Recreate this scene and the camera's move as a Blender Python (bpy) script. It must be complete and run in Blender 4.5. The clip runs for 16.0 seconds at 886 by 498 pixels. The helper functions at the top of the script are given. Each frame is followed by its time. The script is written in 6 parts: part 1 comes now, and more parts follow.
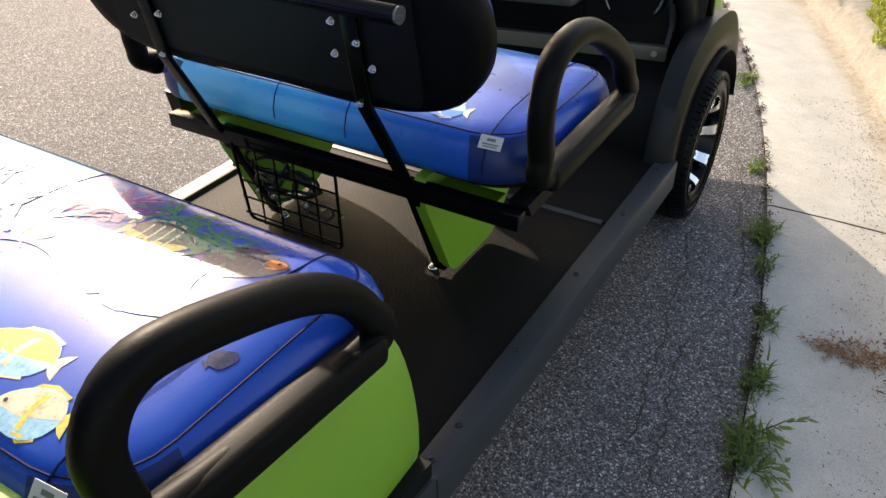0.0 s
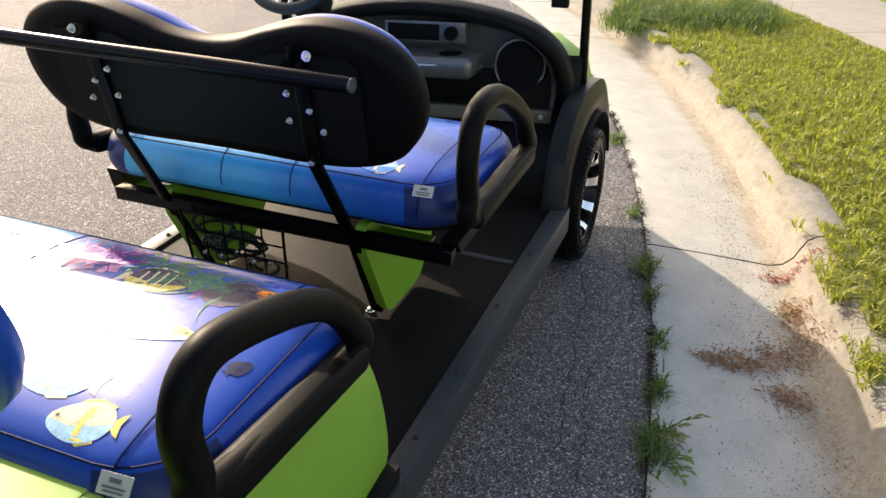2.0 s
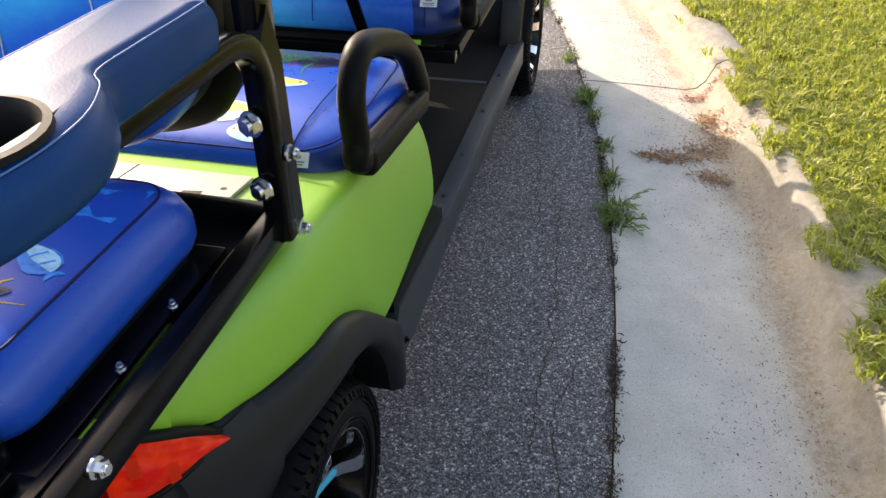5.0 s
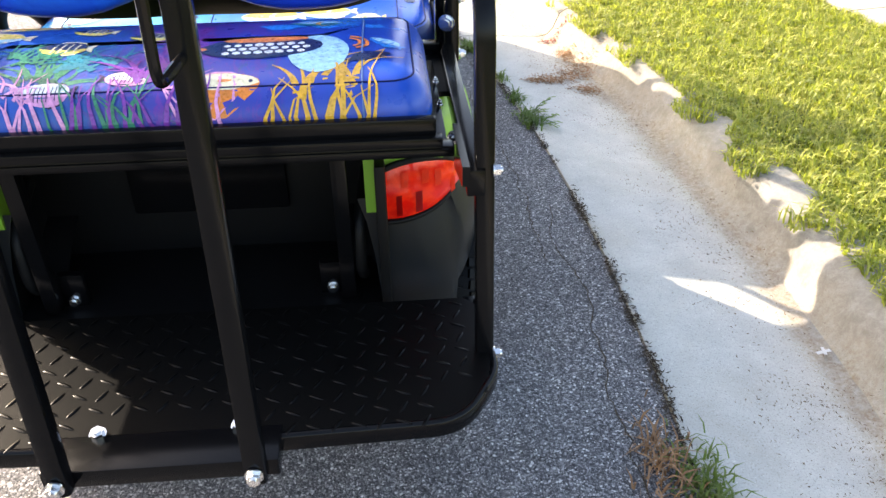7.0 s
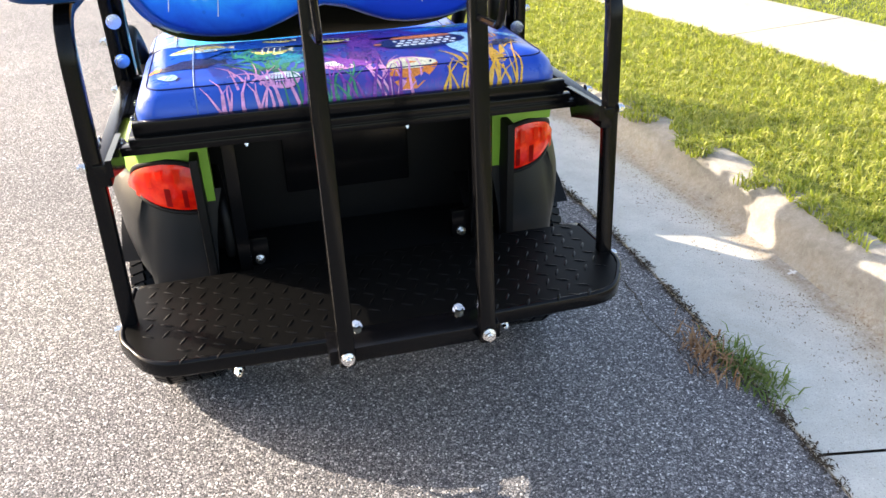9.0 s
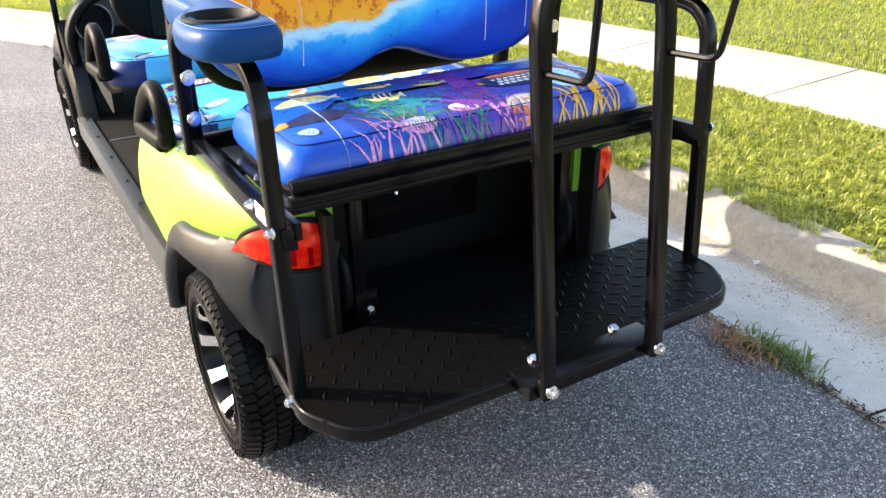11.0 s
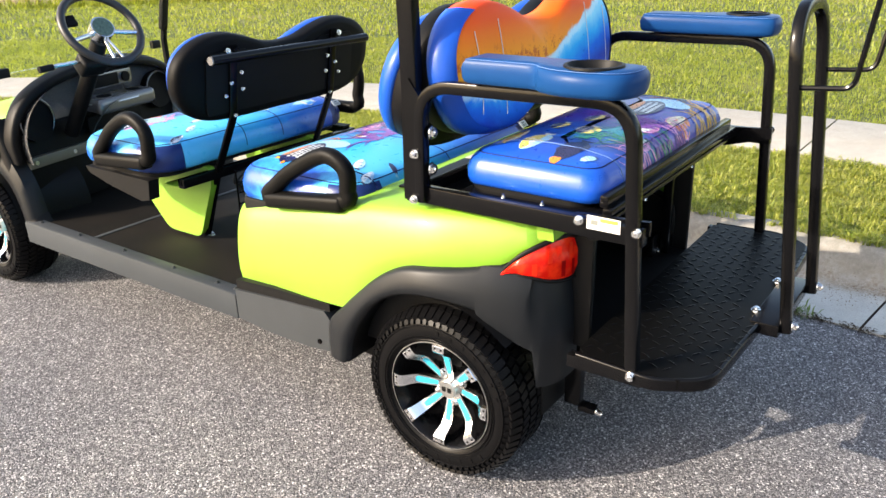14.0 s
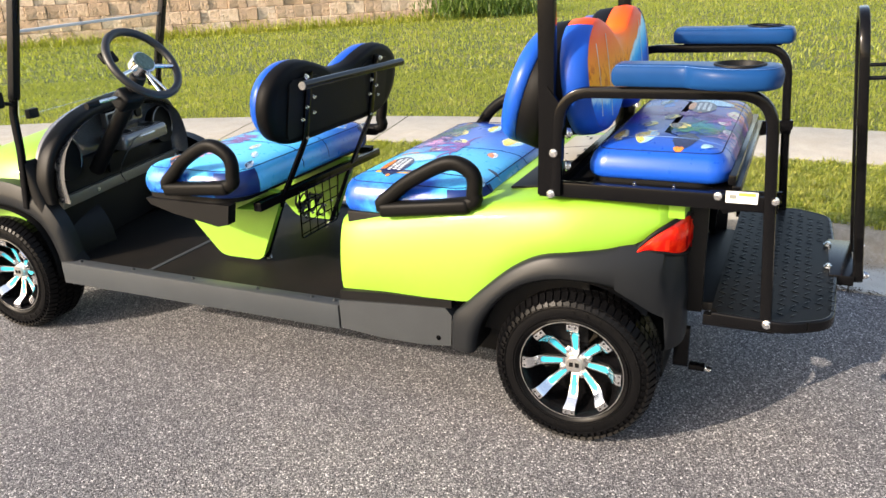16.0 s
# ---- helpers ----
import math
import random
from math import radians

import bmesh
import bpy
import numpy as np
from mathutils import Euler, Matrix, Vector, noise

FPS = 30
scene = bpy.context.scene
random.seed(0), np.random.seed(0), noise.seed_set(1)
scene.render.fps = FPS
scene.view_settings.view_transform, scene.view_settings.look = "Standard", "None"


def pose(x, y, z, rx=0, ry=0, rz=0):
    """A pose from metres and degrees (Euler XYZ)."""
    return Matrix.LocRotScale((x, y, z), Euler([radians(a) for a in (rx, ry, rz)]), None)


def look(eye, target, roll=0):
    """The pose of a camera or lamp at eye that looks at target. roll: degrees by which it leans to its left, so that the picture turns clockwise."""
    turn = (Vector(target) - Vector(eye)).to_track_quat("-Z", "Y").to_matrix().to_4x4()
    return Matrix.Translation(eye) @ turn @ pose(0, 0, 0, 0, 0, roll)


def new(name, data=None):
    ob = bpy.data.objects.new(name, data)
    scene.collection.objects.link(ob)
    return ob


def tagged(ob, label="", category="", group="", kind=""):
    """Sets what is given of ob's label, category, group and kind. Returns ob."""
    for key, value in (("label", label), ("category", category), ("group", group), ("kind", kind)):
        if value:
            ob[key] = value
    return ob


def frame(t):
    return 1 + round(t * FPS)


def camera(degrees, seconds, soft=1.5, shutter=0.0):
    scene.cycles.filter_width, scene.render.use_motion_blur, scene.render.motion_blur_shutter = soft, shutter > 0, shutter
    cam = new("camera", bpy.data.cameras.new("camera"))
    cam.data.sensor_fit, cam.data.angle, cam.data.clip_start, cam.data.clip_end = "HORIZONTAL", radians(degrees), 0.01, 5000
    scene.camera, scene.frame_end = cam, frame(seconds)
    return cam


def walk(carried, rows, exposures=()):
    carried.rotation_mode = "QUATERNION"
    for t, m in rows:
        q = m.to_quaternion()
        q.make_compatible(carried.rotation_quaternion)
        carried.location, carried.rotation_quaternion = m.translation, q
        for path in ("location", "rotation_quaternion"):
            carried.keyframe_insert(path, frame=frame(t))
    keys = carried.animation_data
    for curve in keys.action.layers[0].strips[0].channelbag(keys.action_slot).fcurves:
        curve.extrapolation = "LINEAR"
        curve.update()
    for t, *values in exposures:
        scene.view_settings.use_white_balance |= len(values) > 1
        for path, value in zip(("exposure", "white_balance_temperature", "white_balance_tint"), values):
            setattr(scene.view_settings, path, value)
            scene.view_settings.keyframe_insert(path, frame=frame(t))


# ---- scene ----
cam = camera(58.9, 16.0)
PATH = [
    (0, (1.079, 0.112, 1.492), (0.223, 1.529, 0.37), -0.3),
    (0.5, (1.106, 0.035, 1.503), (0.319, 1.551, 0.464), -0.2),
    (1, (1.126, -0.057, 1.52), (0.388, 1.521, 0.538), -0.3),
    (1.5, (1.108, -0.126, 1.545), (0.431, 1.485, 0.572), 0.4),
    (2, (1.088, -0.163, 1.545), (0.445, 1.472, 0.591), 0.5),
    (2.5, (1.077, -0.187, 1.53), (0.449, 1.458, 0.58), 0.0),
    (3, (1.073, -0.221, 1.514), (0.463, 1.417, 0.541), -0.4),
    (3.5, (1.065, -0.292, 1.494), (0.486, 1.33, 0.477), -0.5),
    (4, (1.088, -0.447, 1.484), (0.547, 1.15, 0.409), -0.8),
    (4.5, (1.069, -0.617, 1.476), (0.586, 0.964, 0.35), -0.3),
    (5, (1.003, -0.799, 1.477), (0.609, 0.805, 0.349), -0.9),
    (5.2, (0.943, -0.881, 1.472), (0.617, 0.731, 0.333), -0.4),
    (7.3, (0.317, -1.754, 1.445), (0.482, -0.065, 0.385), -1.2),
    (7.5, (0.257, -1.826, 1.42), (0.457, -0.115, 0.404), -1.4),
    (8, (0.114, -1.965, 1.437), (0.38, -0.249, 0.444), -1.5),
    (8.5, (-0.086, -2.056, 1.447), (0.272, -0.347, 0.472), -1.2),
    (9, (-0.243, -2.084, 1.455), (0.188, -0.381, 0.499), -1.5),
    (9.2, (-0.301, -2.072, 1.466), (0.161, -0.377, 0.51), -1.5),
    (11.3, (-1.064, -1.75, 1.496), (-0.092, -0.245, 0.607), -1.1),
    (11.5, (-1.14, -1.714, 1.499), (-0.127, -0.232, 0.616), -1.3),
    (12, (-1.353, -1.602, 1.475), (-0.207, -0.195, 0.634), -2.0),
    (12.5, (-1.515, -1.518, 1.482), (-0.285, -0.165, 0.672), -2.6),
    (13, (-1.691, -1.407, 1.507), (-0.368, -0.134, 0.713), -2.1),
    (13.5, (-1.932, -1.302, 1.519), (-0.524, -0.107, 0.75), -1.9),
    (14, (-2.159, -1.161, 1.532), (-0.667, -0.065, 0.776), -1.7),
    (14.5, (-2.3, -0.974, 1.529), (-0.742, 0.046, 0.799), -1.8),
    (15, (-2.438, -0.823, 1.547), (-0.819, 0.105, 0.829), -1.8),
    (15.5, (-2.661, -0.716, 1.543), (-0.984, 0.121, 0.847), -1.7),
    (16, (-2.803, -0.576, 1.537), (-1.103, 0.221, 0.847), -2.6),
]
# the clip's camera opens up over the dark rear of the cart
LIGHTING = [(0, 0.76, 7650, 14), (1.5, 0.76, 7650, 14), (3.5, 0.88, 7650, 14), (5, 1.18, 7600, 14), (7.5, 1.94, 7250, 13), (8.2, 1.92, 7200, 13), (9, 1.74, 7200, 13), (11.5, 1.64, 7050, 12), (13, 1.42, 7050, 12), (14.5, 1.16, 7100, 12), (16, 1.00, 7250, 13)]
walk(cam, [(t, look(eye, target, roll)) for t, eye, target, roll in PATH], LIGHTING)

# ---- world and sun ----
SUN_EL, SUN_AZ = 27.0, 52.7  # the sun stands ahead and to the driver's side of the cart
w = bpy.data.worlds.new("sky")
scene.world = w
w.use_nodes = True
sky = w.node_tree.nodes.new("ShaderNodeTexSky")
sky.sky_type, sky.sun_disc = "NISHITA", False
sky.dust_density, sky.ozone_density = 2.5, 0.6
sky.sun_elevation, sky.sun_rotation = radians(SUN_EL), radians(-SUN_AZ)
bg = w.node_tree.nodes["Background"]
bg.inputs["Strength"].default_value = 0.20
w.node_tree.links.new(sky.outputs[0], bg.inputs["Color"])
sun = new("sun", bpy.data.lights.new("sun", "SUN"))
sun.data.energy, sun.data.angle, sun.data.color = 4.2, radians(0.55), (1.0, 0.925, 0.82)
sx, sy = -math.sin(radians(SUN_AZ)), math.cos(radians(SUN_AZ))
sun.matrix_world = look((0, 0, 0), (-sx * math.cos(radians(SUN_EL)), -sy * math.cos(radians(SUN_EL)), -math.sin(radians(SUN_EL))))

# ---- materials ----


class Nodes:
    """A small builder for node materials in object coordinates."""

    def __init__(self, name, rough=0.5, metal=0.0):
        self.m = bpy.data.materials.new(name)
        self.m.use_nodes = True
        self.t = self.m.node_tree
        self.b = self.t.nodes["Principled BSDF"]
        self.b.inputs["Roughness"].default_value = rough
        self.b.inputs["Metallic"].default_value = metal
        self.co = self.t.nodes.new("ShaderNodeTexCoord").outputs["Object"]

    def put(self, socket, value):
        if isinstance(value, (int, float)):
            socket.default_value = value
        elif isinstance(value, (tuple, list)):
            socket.default_value = (*value, 1.0)[: len(socket.default_value)]
        else:
            self.t.links.new(value, socket)

    def noise(self, scale, detail=4.0, rough=0.6, distort=0.0, vec=None):
        n = self.t.nodes.new("ShaderNodeTexNoise")
        n.inputs["Scale"].default_value, n.inputs["Detail"].default_value = scale, detail
        n.inputs["Roughness"].default_value, n.inputs["Distortion"].default_value = rough, distort
        self.put(n.inputs["Vector"], vec or self.co)
        return n.outputs["Fac"]

    def voronoi(self, scale, feature="F1", out="Distance", vec=None):
        n = self.t.nodes.new("ShaderNodeTexVoronoi")
        n.feature = feature
        n.inputs["Scale"].default_value = scale
        self.put(n.inputs["Vector"], vec or self.co)
        return n.outputs[out]

    def ramp(self, fac, stops, mode="LINEAR"):
        n = self.t.nodes.new("ShaderNodeValToRGB")
        r = n.color_ramp
        r.interpolation = mode
        while len(r.elements) < len(stops):
            r.elements.new(0.5)
        for e, (p, c) in zip(r.elements, stops):
            e.position = p
            e.color = (c, c, c, 1) if isinstance(c, (int, float)) else (*c, 1)
        self.put(n.inputs["Fac"], fac)
        return n.outputs["Color"]

    def mix(self, fac, a, b, kind="MIX"):
        n = self.t.nodes.new("ShaderNodeMix")
        n.data_type, n.blend_type = "RGBA", kind
        self.put(n.inputs[0], fac), self.put(n.inputs[6], a), self.put(n.inputs[7], b)
        return n.outputs[2]

    def math(self, op, a, b=0.0, c=0.0):
        n = self.t.nodes.new("ShaderNodeMath")
        n.operation = op
        self.put(n.inputs[0], a), self.put(n.inputs[1], b), self.put(n.inputs[2], c)
        return n.outputs[0]

    def axes(self, vec=None):
        n = self.t.nodes.new("ShaderNodeSeparateXYZ")
        self.put(n.inputs[0], vec or self.co)
        return n.outputs

    def mapped(self, scale=(1, 1, 1), rot=(0, 0, 0), loc=(0, 0, 0)):
        n = self.t.nodes.new("ShaderNodeMapping")
        n.inputs["Scale"].default_value, n.inputs["Rotation"].default_value = scale, [radians(a) for a in rot]
        n.inputs["Location"].default_value = loc
        self.put(n.inputs["Vector"], self.co)
        return n.outputs[0]

    def chance(self, island=False):
        if island:
            return self.t.nodes.new("ShaderNodeNewGeometry").outputs["Random Per Island"]
        return self.t.nodes.new("ShaderNodeObjectInfo").outputs["Random"]

    def bump(self, height, strength=0.3, distance=0.01):
        n = self.t.nodes.new("ShaderNodeBump")
        n.inputs["Strength"].default_value, n.inputs["Distance"].default_value = strength, distance
        self.put(n.inputs["Height"], height)
        self.t.links.new(n.outputs[0], self.b.inputs["Normal"])

    def colour(self, value):
        self.put(self.b.inputs["Base Color"], value)
        return self

    def rough(self, value):
        self.put(self.b.inputs["Roughness"], value)
        return self

    def set(self, **values):
        for key, value in values.items():
            self.put(self.b.inputs[key.replace("_", " ")], value)
        return self


def worn(name, base, rough=0.5, metal=0.0, vary=0.25, big=3.0, fine=60.0, bump=0.1, dist=0.002, coat=0.0, spec=0.5):
    """A plain surface with soiling at two scales and fine relief."""
    n = Nodes(name, rough, metal)
    a, b = n.noise(big, 3), n.noise(fine, 3)
    f = n.math("ADD", n.math("MULTIPLY", a, 0.6), n.math("MULTIPLY", b, 0.4))
    lo, hi = [c * (1 - vary) for c in base], [min(1, c * (1 + vary)) for c in base]
    n.colour(n.ramp(f, [(0.3, lo), (0.7, hi)]))
    n.rough(n.math("ADD", n.math("MULTIPLY", b, 0.16), rough - 0.08))
    if bump:
        n.bump(b, bump, dist)
    n.set(Coat_Weight=coat, Coat_Roughness=0.08, Specular_IOR_Level=spec)
    return n.m


M_GREEN = worn("green_paint", (0.178, 0.375, 0.024), 0.50, vary=0.06, bump=0.02, coat=0.05, spec=0.60)
M_BLACK_PAINT = worn("black_powder_coat", (0.003, 0.003, 0.0035), 0.19, vary=0.3, bump=0.03, dist=0.0006, fine=400, spec=0.15)
M_PLASTIC = worn("black_moulded_plastic", (0.0045, 0.0045, 0.0048), 0.5, vary=0.25, bump=0.15, dist=0.0008, fine=350, spec=0.15)
M_FENDER = worn("grey_black_fender_plastic", (0.009, 0.0103, 0.0122), 0.42, vary=0.25, bump=0.12, dist=0.0008, fine=300, spec=0.2)
M_ROCKER = worn("grey_rocker_plastic", (0.034, 0.038, 0.042), 0.40, vary=0.2, bump=0.08, dist=0.0008, fine=300, spec=0.3)
M_FOAM = worn("black_grained_handle", (0.004, 0.0039, 0.0038), 0.46, vary=0.3, bump=0.25, dist=0.001, fine=260, spec=0.08)
M_SILL = worn("dark_grey_sill", (0.038, 0.043, 0.048), 0.42, vary=0.15, bump=0.06, dist=0.0006, fine=300, spec=0.2)
M_SHELL = worn("black_seat_shell", (0.003, 0.003, 0.0034), 0.55, vary=0.3, bump=0.12, dist=0.001, fine=300, spec=0.10)
M_VINYL_BLACK = worn("black_vinyl", (0.012, 0.012, 0.013), 0.45, vary=0.2, bump=0.3, dist=0.0015, fine=220)
M_CHROME = worn("zinc_plated_bolt", (0.75, 0.75, 0.74), 0.22, 1.0, vary=0.12)
M_RUBBER = worn("tyre_rubber", (0.003, 0.003, 0.0034), 0.38, vary=0.35, bump=0.12, dist=0.001, fine=180, spec=0.10)
M_DECK = worn("black_chequer_plate", (0.0025, 0.0025, 0.0025), 0.42, vary=0.3, bump=0.04, dist=0.0006, fine=300, spec=0.055)
M_TREAD = worn("polished_tread_lozenges", (0.0025, 0.0025, 0.0025), 0.30, vary=0.3, bump=0.04, dist=0.0006, fine=300, spec=0.11)
M_CYAN = worn("cyan_insert", (0.02, 0.42, 0.60), 0.25, vary=0.1, bump=0, coat=0.5)
M_WHITE = worn("white_label", (0.60, 0.60, 0.58), 0.5, vary=0.06, bump=0)
M_INK = worn("grey_print", (0.16, 0.17, 0.15), 0.5, vary=0.1, bump=0)
M_ORANGE = worn("orange_print", (0.75, 0.30, 0.05), 0.5, vary=0.1, bump=0)
M_ALU = worn("brushed_aluminium", (0.72, 0.71, 0.69), 0.3, 1.0, vary=0.12, big=8, fine=200)
M_PLATE = worn("bare_metal_plate", (0.46, 0.43, 0.38), 0.42, 0.35, vary=0.12, big=8, fine=200, bump=0.04)
M_TRAY = worn("grey_tray_plastic", (0.165, 0.16, 0.155), 0.24, 0.5, vary=0.12, bump=0.02, dist=0.0006, fine=300)
M_KNEE = worn("beige_grey_trim", (0.13, 0.115, 0.085), 0.4, vary=0.2, bump=0.05, dist=0.0006, fine=200)
M_BADGE = worn("green_grey_badge", (0.05, 0.09, 0.06), 0.25, vary=0.3, big=60, bump=0, coat=0.5)
M_MACHINED = worn("machined_bright_alloy", (0.86, 0.86, 0.87), 0.18, 1.0, vary=0.06, big=8, fine=200, bump=0.02)
M_GREYDASH = worn("grey_dash_plastic", (0.105, 0.104, 0.104), 0.26, vary=0.12, bump=0.03, dist=0.0006, fine=300, coat=1.0)
M_CABLE = worn("black_cable", (0.01, 0.01, 0.01), 0.4, vary=0.2, bump=0)


def vinyl(name, base, vary=0.12, spec=0.30):
    n = Nodes(name, 0.33)
    n.colour(n.ramp(n.noise(5, 3), [(0.3, [c * (1 - vary) for c in base]), (0.7, [c * (1 + vary) for c in base])]))
    n.bump(n.voronoi(420), 0.12, 0.0008)
    n.set(Specular_IOR_Level=spec)
    n.rough(n.math("ADD", n.math("MULTIPLY", n.noise(40), 0.12), 0.28))
    return n.m


M_BLUE = vinyl("royal_blue_vinyl", (0.004, 0.062, 0.38))
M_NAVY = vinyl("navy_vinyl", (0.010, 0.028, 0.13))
M_ARM = vinyl("armrest_blue_vinyl", (0.005, 0.041, 0.142), spec=0.09)
M_STITCH = worn("pale_blue_thread", (0.07, 0.15, 0.36), 0.6, vary=0.1, bump=0)
M_SEAM = worn("dark_blue_seam", (0.006, 0.012, 0.07), 0.6, vary=0.1, bump=0, spec=0.1)


def reef(name, stops, coral, coral_at, coral2, seed=0.0, behind=None):
    """Printed vinyl: bands of sea colour across x, and branching coral in two colours."""
    n = Nodes(name, 0.3)
    x, y, z = n.axes()
    wob = n.math("MULTIPLY", n.math("SUBTRACT", n.noise(3.5, 5, 0.65, 0.6), 0.5), 0.42)
    sea = n.ramp(n.math("ADD", n.math("ADD", n.math("MULTIPLY", x, 0.9), 0.5), wob), stops)
    near = n.math("MULTIPLY", n.ramp(n.math("ABSOLUTE", n.math("SUBTRACT", x, coral_at[0])), [(0.0, 1.0), (coral_at[1], 0.0)]), 1.0)
    if behind is not None:
        near = n.math("MULTIPLY", near, n.ramp(n.math("SUBTRACT", y, behind), [(0.0, 0.0), (0.12, 1.0)]))
    fans = n.ramp(n.noise(24, 6, 0.72, 1.2, n.mapped((1.5, 0.55, 1.0), loc=(seed, 0, 0))), [(0.49, 0.0), (0.56, 1.0)])
    fans2 = n.ramp(n.noise(15, 6, 0.75, 1.6, n.mapped((1.3, 0.7, 1.0), loc=(seed + 5, 2, 0))), [(0.56, 0.0), (0.60, 1.0)])
    c = n.mix(n.math("MULTIPLY", fans, near), sea, coral)
    c = n.mix(n.math("MULTIPLY", fans2, n.math("MULTIPLY", near, 0.8)), c, coral2)
    n.colour(c)
    n.bump(n.voronoi(420), 0.1, 0.0008)
    n.set(Specular_IOR_Level=0.45)
    n.rough(n.math("ADD", n.math("MULTIPLY", n.noise(30), 0.08), 0.245))
    return n.m


ROYAL, DEEP, CYAN, PURPLE = (0.004, 0.066, 0.42), (0.004, 0.02, 0.17), (0.01, 0.32, 0.66), (0.07, 0.035, 0.30)
# cyan print, lightened left of centre to carry the sky's glare
M_REEF_FRONT = reef("front_seat_print_and_glare", [(0.02, ROYAL), (0.09, (0.08, 0.50, 0.82)), (0.50, (0.02, 0.42, 0.80)), (0.66, (0.01, 0.20, 0.62)), (0.85, ROYAL)],
                    (0.03, 0.20, 0.60), (-0.32, 0.20), (0.02, 0.30, 0.62), 1.0, 1.50)
M_REEF_MID = reef("middle_seat_print", [(0.02, ROYAL), (0.12, (0.05, 0.42, 0.75)), (0.38, CYAN), (0.56, (0.006, 0.13, 0.52)), (0.70, ROYAL), (0.98, ROYAL)],
                  (0.16, 0.03, 0.28), (0.02, 0.26), (0.03, 0.05, 0.22), 3.0, 0.62)
M_REEF_REAR = reef("rear_seat_print", [(0.02, ROYAL), (0.20, ROYAL), (0.40, (0.006, 0.07, 0.30)), (0.56, (0.05, 0.03, 0.30)), (0.70, (0.02, 0.045, 0.34)), (0.90, ROYAL)],
                   (0.12, 0.03, 0.28), (0.06, 0.24), (0.01, 0.09, 0.15), 7.0)


def sunset():
    """The rear backrest's print: an orange sky over a breaking blue wave."""
    n = Nodes("sunset_wave_print", 0.3)
    x, y, z = n.axes()
    h = n.math("SUBTRACT", z, n.math("MULTIPLY", n.math("MAXIMUM", x, -0.1), 0.42))
    wob = n.math("MULTIPLY", n.math("SUBTRACT", n.noise(9, 6, 0.7, 0.5), 0.5), 0.09)
    sky_c = n.ramp(n.math("MULTIPLY", n.math("SUBTRACT", z, 1.05), 3.0), [(0.1, (0.92, 0.50, 0.04)), (0.45, (0.92, 0.32, 0.02)), (0.75, (0.85, 0.10, 0.012)), (0.95, (0.74, 0.05, 0.014))])
    trees = n.ramp(n.noise(30, 6, 0.75, 0.4, n.mapped((1, 1, 0.8))), [(0.53, 0.0), (0.57, 1.0)])
    band = n.ramp(n.math("ABSOLUTE", n.math("SUBTRACT", z, 1.175)), [(0.02, 1.0), (0.07, 0.0)])
    sky_c = n.mix(n.math("MULTIPLY", n.math("MULTIPLY", trees, band), 0.75), sky_c, (0.50, 0.07, 0.02))
    depth = n.math("SUBTRACT", n.math("MULTIPLY", n.math("SUBTRACT", 1.165, n.math("ADD", h, wob)), 6.5), n.math("MULTIPLY", x, 0.75))
    sea = n.ramp(depth, [(0.0, (0.22, 0.68, 0.90)), (0.28, (0.010, 0.42, 0.86)), (0.60, (0.004, 0.16, 0.74)), (1.0, (0.006, 0.05, 0.45))])
    foam = n.ramp(n.math("ADD", n.math("SUBTRACT", h, 1.160), wob), [(0.0, 0.0), (0.012, 1.0)])
    edge = n.ramp(n.math("ABSOLUTE", n.math("ADD", n.math("SUBTRACT", h, 1.155), wob)), [(0.004, 1.0), (0.02, 0.0)])
    drops = n.ramp(n.voronoi(26), [(0.10, 1.0), (0.14, 0.0)])
    sea = n.mix(n.math("MULTIPLY", drops, 0.5), sea, (0.008, 0.10, 0.5))
    c = n.mix(foam, sea, sky_c)
    c = n.mix(n.math("MULTIPLY", edge, 0.8), c, (0.55, 0.80, 0.90))
    n.colour(c)
    n.bump(n.voronoi(420), 0.1, 0.0008)
    n.set(Specular_IOR_Level=0.1)
    n.rough(n.math("ADD", n.math("MULTIPLY", n.noise(30), 0.10), 0.40))
    return n.m


M_SUNSET = sunset()


def floor_mat():
    n = Nodes("ribbed_floor_mat", 0.6)
    speck = n.noise(420, 2)
    n.colour(n.mix(n.ramp(n.noise(2.5, 5), [(0.35, 0.0), (0.75, 1.0)]), n.ramp(speck, [(0.35, (0.003, 0.003, 0.003)), (0.7, (0.010, 0.0095, 0.009))]), (0.015, 0.0125, 0.010)))
    n.bump(n.voronoi(210), 0.5, 0.002)
    n.set(Specular_IOR_Level=0.08)
    return n.m


M_MAT = floor_mat()


def tail_red():
    n = Nodes("red_tail_lens", 0.12)
    n.colour(n.ramp(n.noise(35, 2), [(0.4, (0.78, 0.010, 0.005)), (0.62, (0.95, 0.04, 0.010))]))
    n.set(Coat_Weight=0.15, Coat_Roughness=0.05, Specular_IOR_Level=0.25, Subsurface_Weight=0.4, Subsurface_Radius=(0.03, 0.006, 0.003))
    return n.m


M_TAIL = tail_red()
M_TAIL_BRIGHT = worn("bright_red_reflector", (0.95, 0.055, 0.018), 0.15, vary=0.15, bump=0, spec=0.3)
M_TAIL_DARK = worn("dark_red_reflector", (0.40, 0.004, 0.004), 0.2, vary=0.3, bump=0, spec=0.3)


def glass_mat():
    n = Nodes("windscreen_acrylic", 0.03)
    n.set(Transmission_Weight=1.0, IOR=1.1)
    n.colour((0.90, 0.95, 0.93))
    return n.m


M_GLASS = glass_mat()


